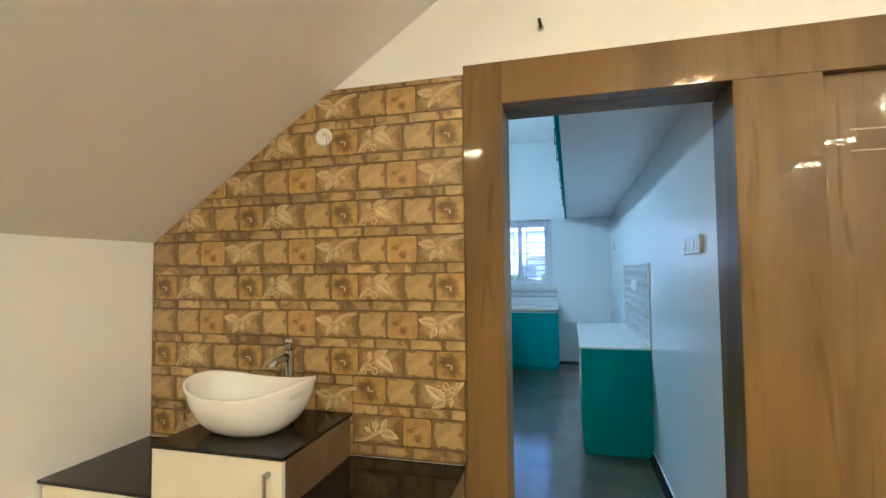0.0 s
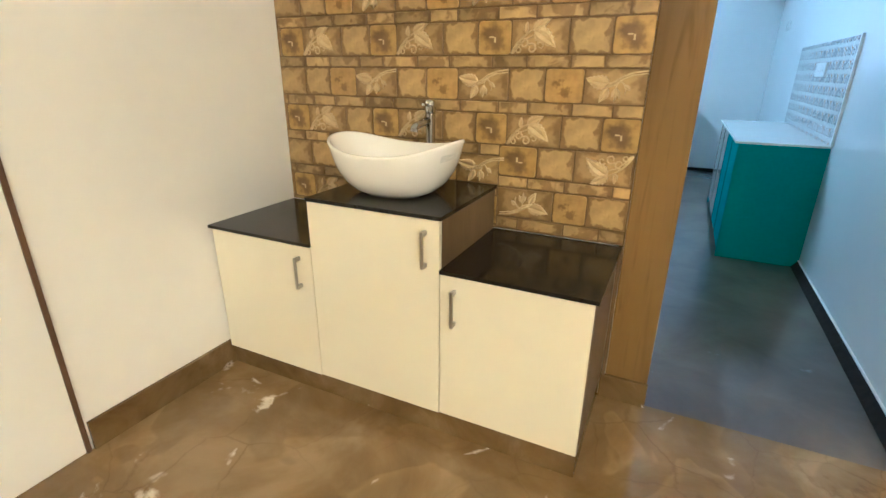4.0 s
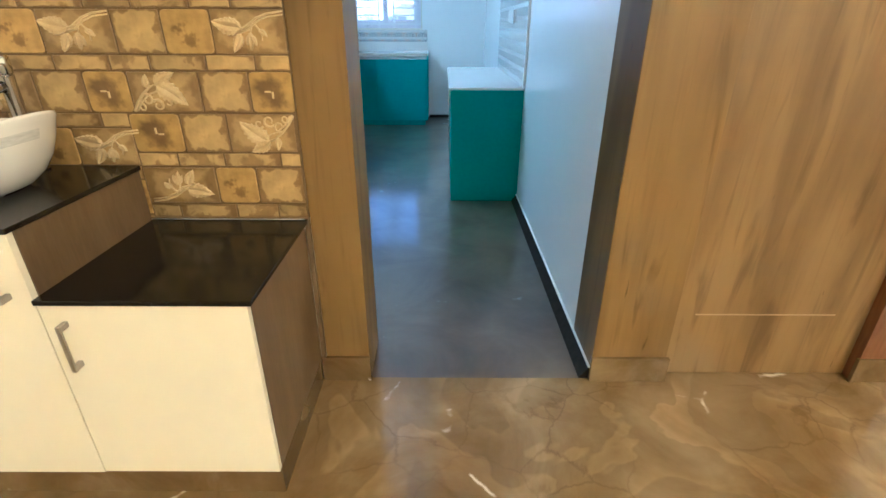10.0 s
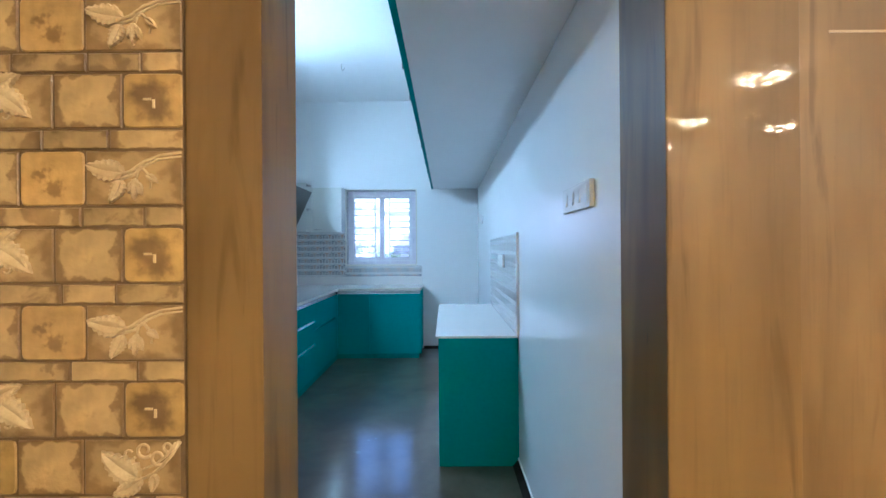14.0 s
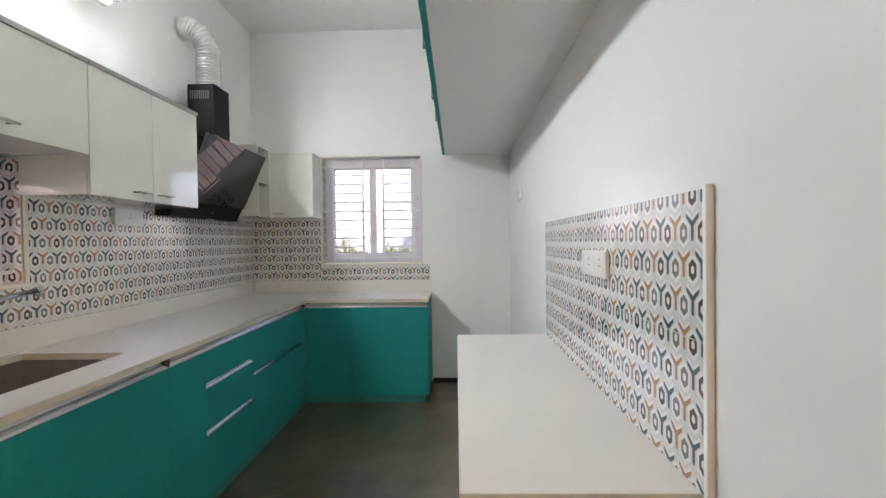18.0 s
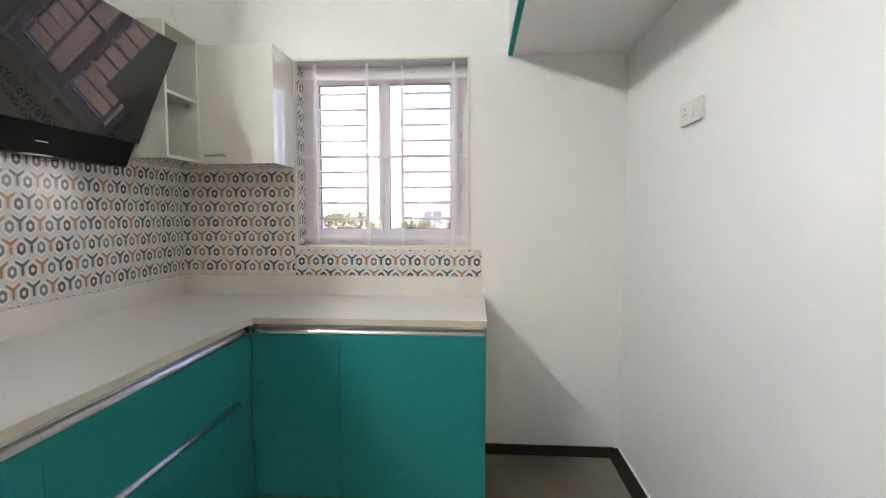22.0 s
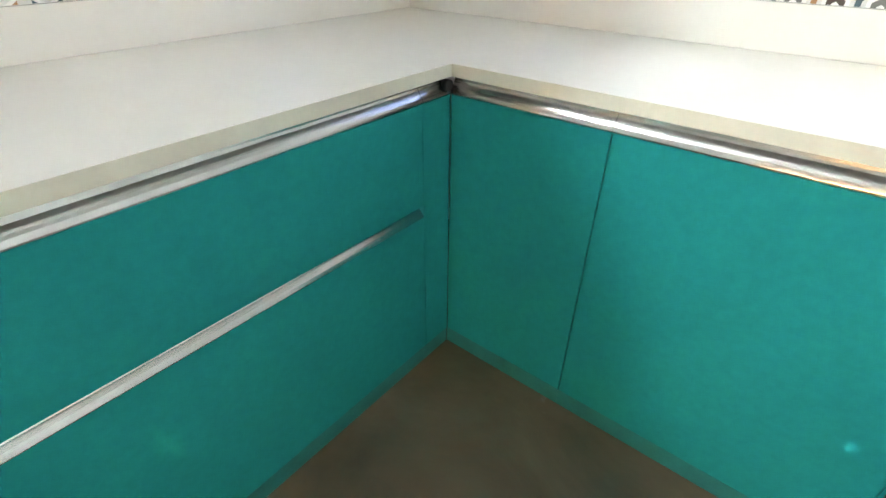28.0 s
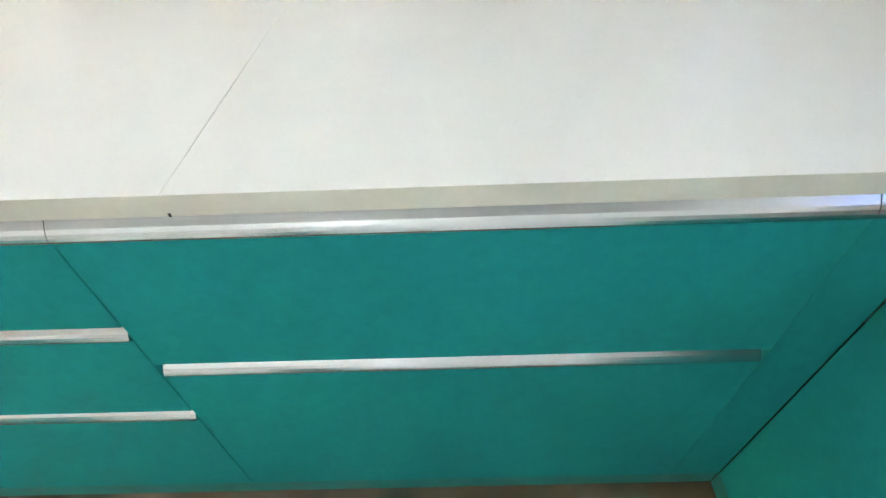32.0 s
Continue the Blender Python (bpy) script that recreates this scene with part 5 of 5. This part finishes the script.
bm = bmesh.new()
tube(bm, [(TX, TY - 0.016, 1.116), (TX - 0.002, TY - 0.034, 1.119), (TX - 0.004, TY - 0.055, 1.122)], 0.005, 10, radii=[0.006, 0.005, 0.0045])
part("lever", bm, CHROME, btap)
bm = bmesh.new()
tube(bm, [(TX - 0.003, TY - 0.013, 1.060), (TX - 0.012, TY - 0.045, 1.054), (TX - 0.019, TY - 0.078, 1.046), (TX - 0.022, TY - 0.088, 1.038), (TX - 0.023, TY - 0.091, 1.024)], 0.0145, 16, radii=[0.0145, 0.0145, 0.0145, 0.0145, 0.015])
part("spout", bm, CHROME, btap)

# electrical point, loose wires, wall stub
point = holder("electrical_point", (-0.772, -0.016, 2.009), "white round cover with loose wires on the stone wall", "electrical point")
bm = bmesh.new()
tube(bm, [(-0.772, -0.0125, 2.009), (-0.772, -0.019, 2.009), (-0.772, -0.022, 2.009)], 0.04, 28, radii=[0.04, 0.04, 0.034])
part("cover", bm, PLASTIC, point)
for dx, ln in ((0.0, 0.16), (0.012, 0.03)):
    bm = bmesh.new()
    tube(bm, [(-0.775 + dx, -0.022, 2.012), (-0.768 + dx, -0.034, 2.022), (-0.752 + dx, -0.03, 2.005), (-0.748 + dx, -0.026, 2.0 - ln * 0.5), (-0.74 + dx, -0.022, 2.0 - ln)], 0.0013, 6)
    part("wire", bm, WIRE, point)
stub = holder("wall_wire_stub", (0.17, 0.0, 2.375), "short dark cable stub sticking out of the wall", "cable")
bm = bmesh.new()
tube(bm, [(0.17, 0.0, 2.372), (0.17, -0.03, 2.372), (0.168, -0.036, 2.38), (0.166, -0.038, 2.392)], 0.0065, 8)
part("cable", bm, SEAL, stub)
bm = bmesh.new()
tube(bm, [(0.17, -0.0001, 2.372), (0.17, -0.008, 2.372)], 0.013, 14)
part("grommet", bm, STEEL, stub)

# ---- printed stone wall ----
FACE = thing("stone_tile_wall", boxes((-1.689, -0.1475, -0.0112, -0.0005, 0.651, 1.55)), GROUT, "ochre stone-look relief tiles with carved leaf motifs", "wall tiles", kind="structure")
bm = bmesh.new()
prism(bm, [(-1.689, 1.5505), (-0.1475, 1.5505), (-0.1475, 2.217), (-0.75, 2.217), (-1.689, 1.5655)], "y", -0.0112, -0.0005)
part("tile_bed", bm, GROUT, FACE)


def slope_clip(poly):
    out = []
    f = lambda p: 1.5655 + 0.6875 * (p[0] + 1.69) - 0.003 - p[1]
    for p, q in zip(poly, poly[1:] + poly[:1]):
        a, b = f(p), f(q)
        if a >= 0:
            out.append(p)
        if (a >= 0) != (b >= 0):
            k = a / (a - b)
            out.append((p[0] + (q[0] - p[0]) * k, p[1] + (q[1] - p[1]) * k))
    return out


DONE = {}


def stone(x0, x1, z0, z1, m, lim=(-1.688, -0.148, 0.652, 2.217), deep=0.0145):
    """One printed stone with chamfered edges; whole stones of one size share a mesh."""
    g = 0.0015
    cx, cz = (x0 + x1) / 2, (z0 + z1) / 2
    rect = [(x0 + g, z0 + g), (x1 - g, z0 + g), (x1 - g, z1 - g), (x0 + g, z1 - g)]
    if m in (STONE_D, STONE_G):
        r = 0.011
        rect = [(c[0] + r * math.cos(a), c[1] + r * math.sin(a)) for k, c in enumerate(((x0 + g + r, z0 + g + r), (x1 - g - r, z0 + g + r), (x1 - g - r, z1 - g - r), (x0 + g + r, z1 - g - r)))
                for a in (math.pi * (1 + k / 2), math.pi * (1.25 + k / 2), math.pi * (1.5 + k / 2))]
    poly = slope_clip(clip(rect, *lim)) if clip(rect, *lim) else []
    if len(poly) < 3:
        return None
    area = abs(sum(p[0] * q[1] - q[0] * p[1] for p, q in zip(poly, poly[1:] + poly[:1]))) / 2
    if area < 2e-4:
        return None
    whole = set(poly) == set(rect)
    key = (round(x1 - x0, 3), round(z1 - z0, 3), m.name) if whole else None
    if key not in DONE or not whole:
        bm = bmesh.new()
        ux, uz = sum(p[0] for p in poly) / len(poly), sum(p[1] for p in poly) / len(poly)

        def inset(d):
            return [(p[0] + (d if p[0] < ux else -d) - cx, p[1] + (d if p[1] < uz else -d) - cz) for p in poly]
        lay = [[bm.verts.new((p[0], y, p[1])) for p in inset(d)] for d, y in ((0, -0.006), (0.0006, -deep + 0.0022), (0.0028, -deep))]
        for a, b in zip(lay, lay[1:]):
            for k in range(len(poly)):
                bm.faces.new((a[k], a[(k + 1) % len(poly)], b[(k + 1) % len(poly)], b[k]))
        bm.faces.new(lay[-1])
        me = mesh_of("stone", bm, m)
        if whole:
            DONE[key] = me
    else:
        me = DONE[key]
    ob = part("stone", me, None, FACE)
    ob.location = (cx, 0, cz)
    return area > 0.8 * (x1 - x0) * (z1 - z0)


def leaf(bm, x, z, ang, ln, wd, y0=-0.0145, hgt=0.0125):
    """A pointed carved leaf with a sunken rib, raised veins and a toothed rim, from its stalk at x, z."""
    c, q = math.cos(radians(ang)), math.sin(radians(ang))

    def at(u, v, h):
        return bm.verts.new((x + c * u - q * v, y0 - h, z + q * u + c * v))
    n = 13
    for sg in (1, -1):
        cols = []
        for k in range(n + 1):
            t = k / n
            w = wd * (math.sin(math.pi * t ** 0.72) ** 0.85 if 0 < k < n else 0.02) * (1 - 0.25 * t)
            tooth = 1.0 if k % 2 else 0.78
            bend = math.sin(t * 2.6) * wd * 0.16
            end = 0.35 if k in (0, n) else 1.0
            cols.append([at(ln * t, bend, hgt * 0.42 * end), at(ln * t + 0.1 * w, bend + sg * w * 0.5, hgt * end * (0.95 if k % 2 else 0.84)),
                         at(ln * t + (0.03 * ln if k % 2 else 0.0), bend + sg * w * tooth, hgt * end * 0.8), at(ln * t, bend + sg * w * tooth * 1.03, -0.002)])
        for a, b in zip(cols, cols[1:]):
            for k in range(3):
                f = bm.faces.new((a[k], b[k], b[k + 1], a[k + 1]))
                f.smooth = k == 0


def stem(bm, pts, r=0.0026):
    r *= 1.25
    tube(bm, [(p[0], -0.0155, p[1]) for p in pts], r, 6, radii=[r * (1 - 0.5 * k / len(pts)) for k in range(len(pts))])


def curl(x, z, r, a0, a1, shrink=0.55, n=14):
    return [(x + r * (1 - shrink * k / n) * math.cos(radians(a0 + (a1 - a0) * k / n)), z + r * (1 - shrink * k / n) * math.sin(radians(a0 + (a1 - a0) * k / n))) for k in range(n + 1)]


bm = bmesh.new()
leaf(bm, -0.018, 0.010, 166, 0.078, 0.026)
leaf(bm, -0.022, -0.004, 242, 0.052, 0.016)
leaf(bm, 0.005, -0.001, 266, 0.044, 0.0085)
leaf(bm, 0.001, -0.008, 250, 0.026, 0.006)
leaf(bm, 0.010, -0.008, 286, 0.028, 0.006)
leaf(bm, 0.030, 0.006, 318, 0.026, 0.008)
stem(bm, [(-0.03, 0.004), (-0.005, 0.013), (0.025, 0.034), (0.055, 0.045), (0.097, 0.051)], 0.0036)
stem(bm, [(-0.028, -0.002), (0.0, 0.006), (0.026, 0.026), (0.052, 0.037), (0.097, 0.043)], 0.0030)
stem(bm, [(0.010, 0.018), (0.008, 0.008), (0.005, -0.002)], 0.0026)
stem(bm, [(0.014, 0.020), (0.022, 0.016), (0.030, 0.006), (0.036, -0.008), (0.034, -0.022)], 0.0026)
SPRAY = mesh_of("leaf_relief", bm, RELIEF)
bm = bmesh.new()
leaf(bm, -0.018, 0.022, -38, 0.094, 0.031)
leaf(bm, -0.022, 0.022, 27, 0.066, 0.020)
leaf(bm, -0.047, 0.012, 84, 0.036, 0.010)
stem(bm, [(-0.097, -0.052), (-0.082, -0.026), (-0.060, -0.002), (-0.040, 0.014), (-0.012, 0.026)], 0.0038)
stem(bm, [(-0.090, -0.050), (-0.072, -0.026), (-0.048, -0.006), (-0.026, 0.002), (-0.010, 0.012)], 0.0028)
stem(bm, curl(-0.054, -0.020, 0.016, 120, -230), 0.0032)
stem(bm, curl(-0.026, -0.036, 0.017, 140, -220), 0.0032)
stem(bm, curl(-0.074, -0.042, 0.011, 100, -200), 0.0026)
stem(bm, curl(0.004, -0.028, 0.013, 150, -150), 0.0026)
SCROLL = mesh_of("leaf_relief", bm, RELIEF)


bm = bmesh.new()
for x0, x1, z0, z1 in ((-0.001, 0.005, -0.016, 0.002), (-0.020, -0.003, 0.000, 0.005)):
    box(bm, x0, x1, -0.0165, -0.0138, z0, z1, bev=0.0008, seg=1)
CHIP = mesh_of("stone_chip", bm, RELIEF)


def relief(me, x, z, turned=False):
    ob = part("stone_chip" if me is CHIP else "leaf_relief", me, None, FACE)
    ob.location = (x, 0, z)
    if turned:
        ob.rotation_euler = (0, math.pi, 0)


PX, PZ, TH = 0.467, 0.157, 0.114
rnd = random.Random(7)
LIMR = (-0.6375, -0.148, 0.652, 0.98)
for k in range(-3, 8):
    z0 = 0.98 + PZ * k
    lim = (-1.688, -0.148, 0.652, 2.217) if k >= 0 else (-1.688, -0.638, 0.652, 0.98)
    for n in range(-5, 2):
        if k % 2 == 0:
            row = ((-0.612, -0.411, STONE_L, SCROLL), (-0.411, -0.270, STONE, None), (-0.270, -0.145, STONE_D, CHIP))
        else:
            row = ((-0.614, -0.481, STONE, None), (-0.481, -0.347, STONE_G, None), (-0.347, -0.147, STONE_L, SPRAY))
        for x0, x1, m, rel in row:
            if stone(x0 + PX * n, x1 + PX * n, z0, z0 + TH, m, lim) and rel:
                relief(rel, (x0 + x1) / 2 + PX * n, z0 + TH / 2)
    x = -0.157 + (0.03 if k % 2 else 0.085)
    ws = (0.172, 0.135, 0.16, 0.11, 0.155, 0.128)
    c = k * 2
    while x > -1.8:
        w = ws[c % 6]
        stone(x - w, x, z0 + TH, z0 + PZ, STONE_T, lim, 0.012 + 0.003 * rnd.random())
        x -= w
        c += 1
for x0, x1, z0, z1, m, rel in ((-0.6375, -0.489, 0.864, 0.978, STONE_D, CHIP), (-0.489, -0.353, 0.864, 0.978, STONE, None), (-0.353, -0.155, 0.864, 0.978, STONE_L, SCROLL),
                               (-0.6375, -0.416, 0.703, 0.819, STONE_L, SPRAY), (-0.416, -0.292, 0.703, 0.819, STONE_G, None), (-0.292, -0.150, 0.703, 0.819, STONE, None)):
    stone(x0, x1, z0, z1, m, LIMR)
    if rel:
        relief(rel, (x0 + x1) / 2, (z0 + z1) / 2, True)
for x0, x1, z0, z1 in ((-0.6375, -0.52, 0.820, 0.863), (-0.52, -0.38, 0.820, 0.863), (-0.38, -0.21, 0.820, 0.863), (-0.21, -0.15, 0.820, 0.863), (-0.6375, -0.55, 0.652, 0.702), (-0.55, -0.37, 0.652, 0.702), (-0.37, -0.24, 0.652, 0.702), (-0.24, -0.15, 0.652, 0.702)):
    stone(x0, x1, z0, z1, STONE_T, LIMR, 0.013)

# ---- outside ----
bm = bmesh.new()
bmesh.ops.create_circle(bm, cap_ends=True, segments=64, radius=900)
for v in bm.verts:
    v.co.z = -0.4
structure("ground", bm, GROUND, "dusty bare ground around the houses")


def block(name, label, x0, x1, y0, y1, h, m, wins, bands=()):
    b = holder(name, ((x0 + x1) / 2, (y0 + y1) / 2, -0.4), label, "building")
    part("wall", boxes((x0, x1, y0, y1, -0.4, h)), m, b)
    part("roof_parapet", boxes((x0 - 0.2, x1 + 0.2, y0 - 0.2, y1 + 0.2, h, h + 0.9)), FACADE, b)
    for bx, bw, zb, zh in wins:
        w = part("window", boxes((bx, bx + bw, y0 - 0.05, y0 - 0.001, zb, zb + zh)), FACADE, b)
        part("pane", boxes((bx + 0.1, bx + bw / 2 - 0.04, y0 - 0.07, y0 - 0.0505, zb + 0.1, zb + zh - 0.1), (bx + bw / 2 + 0.04, bx + bw - 0.1, y0 - 0.07, y0 - 0.0505, zb + 0.1, zb + zh - 0.1)), FGLASS, w)
    for z0, z1, bx0, bx1, d, mm in bands:
        part("balcony", boxes((bx0, bx1, y0 - d, y0 - 0.001, z0, z1)), mm, b)
    return b


block("apartment_building", "tall white apartment building with paired windows", -24, -9.2, 75, 92, 22, FACADE,
      [(x, 1.5, 1.0 + 3.0 * k, 1.6) for k in range(7) for x in (-21.5, -17.6, -14.2, -11.2)])
block("neighbour_house", "low white house with a balcony and pale bands", -5.4, 4.5, 44, 54, 5.0, FACADE,
      [(-4.6, 1.8, 0.4, 1.5), (-1.6, 1.8, 0.4, 1.5), (1.6, 1.6, 0.4, 1.5), (-1.6, 1.8, 3.1, 1.3)], [(2.7, 2.95, -3.4, 1.0, 1.2, FACADE), (2.95, 3.7, -3.4, 1.0, 0.15, FACADE_B)])
h = holder("side_house", (-6.5, 4.5, -0.4), "low beige neighbouring house with an orange painted corner band", "building")
part("wall", boxes((-9.0, -4.5, -2.0, 6.05, -0.4, 2.7)), FACADE_B, h)
part("painted_band", boxes((-4.4995, -4.44, 5.235, 5.345, -0.4, 2.699)), FACADE_O, h, "orange painted band")
# Added reflector: throws sunlight through the sink window onto the long kitchen wall.
part("painted_panel", boxes((-4.4995, -4.46, -1.9, 5.20, -0.4, 2.699)), BOUNCE, h, "white panel added to bounce sunlight into the sink window")
part("roof_slab", boxes((-9.1, -4.42, -2.1, 6.15, 2.7, 2.85)), FACADE_B, h)


def tree(x, y, h, r, seed):
    q = random.Random(seed)
    t = holder("tree", (x, y, -0.4), "small bushy green tree beside the houses", "tree", "trees outside")
    bm = bmesh.new()
    tube(bm, [(x, y, -0.4), (x + 0.05, y, h * 0.35), (x, y + 0.05, h * 0.75)], 0.1, 8, radii=[0.13, 0.09, 0.03])
    for k in range(6):
        a = k * 1.05
        tube(bm, [(x, y, h * 0.3 + 0.1 * k), (x + r * 0.7 * math.cos(a), y + r * 0.7 * math.sin(a), h * 0.62 + 0.05 * k)], 0.03, 6, radii=[0.045, 0.012])
    part("trunk", bm, BARK, t)
    verts, faces = [], []
    for k in range(28):
        c = Vector((x + q.gauss(0, r * 0.5), y + q.gauss(0, r * 0.5), h * 0.72 + q.gauss(0, h * 0.17)))
        for n in range(26):
            p = c + Vector((q.gauss(0, 0.22), q.gauss(0, 0.22), q.gauss(0, 0.17)))
            a, b = Vector((q.uniform(-1, 1), q.uniform(-1, 1), q.uniform(-1, 1))).normalized() * 0.10, Vector((q.uniform(-1, 1), q.uniform(-1, 1), q.uniform(-1, 1))).normalized() * 0.05
            faces.append([len(verts), len(verts) + 1, len(verts) + 2, len(verts) + 3])
            verts += [p - a, p + b, p + a, p - b]
    me = bpy.data.meshes.new("crown")
    me.from_pydata([tuple(v) for v in verts], [], faces)
    me.materials.append(LEAF)
    part("crown", me, None, t)


for k, (x, y, hh, r) in enumerate(((-5.6, 26, 1.5, 1.2), (-3.0, 28, 1.0, 1.0), (-7.8, 28, 1.6, 1.3), (0.2, 30, 0.9, 1.0), (-1.0, 33, 0.9, 1.0))):
    tree(x, y, hh, r, k)
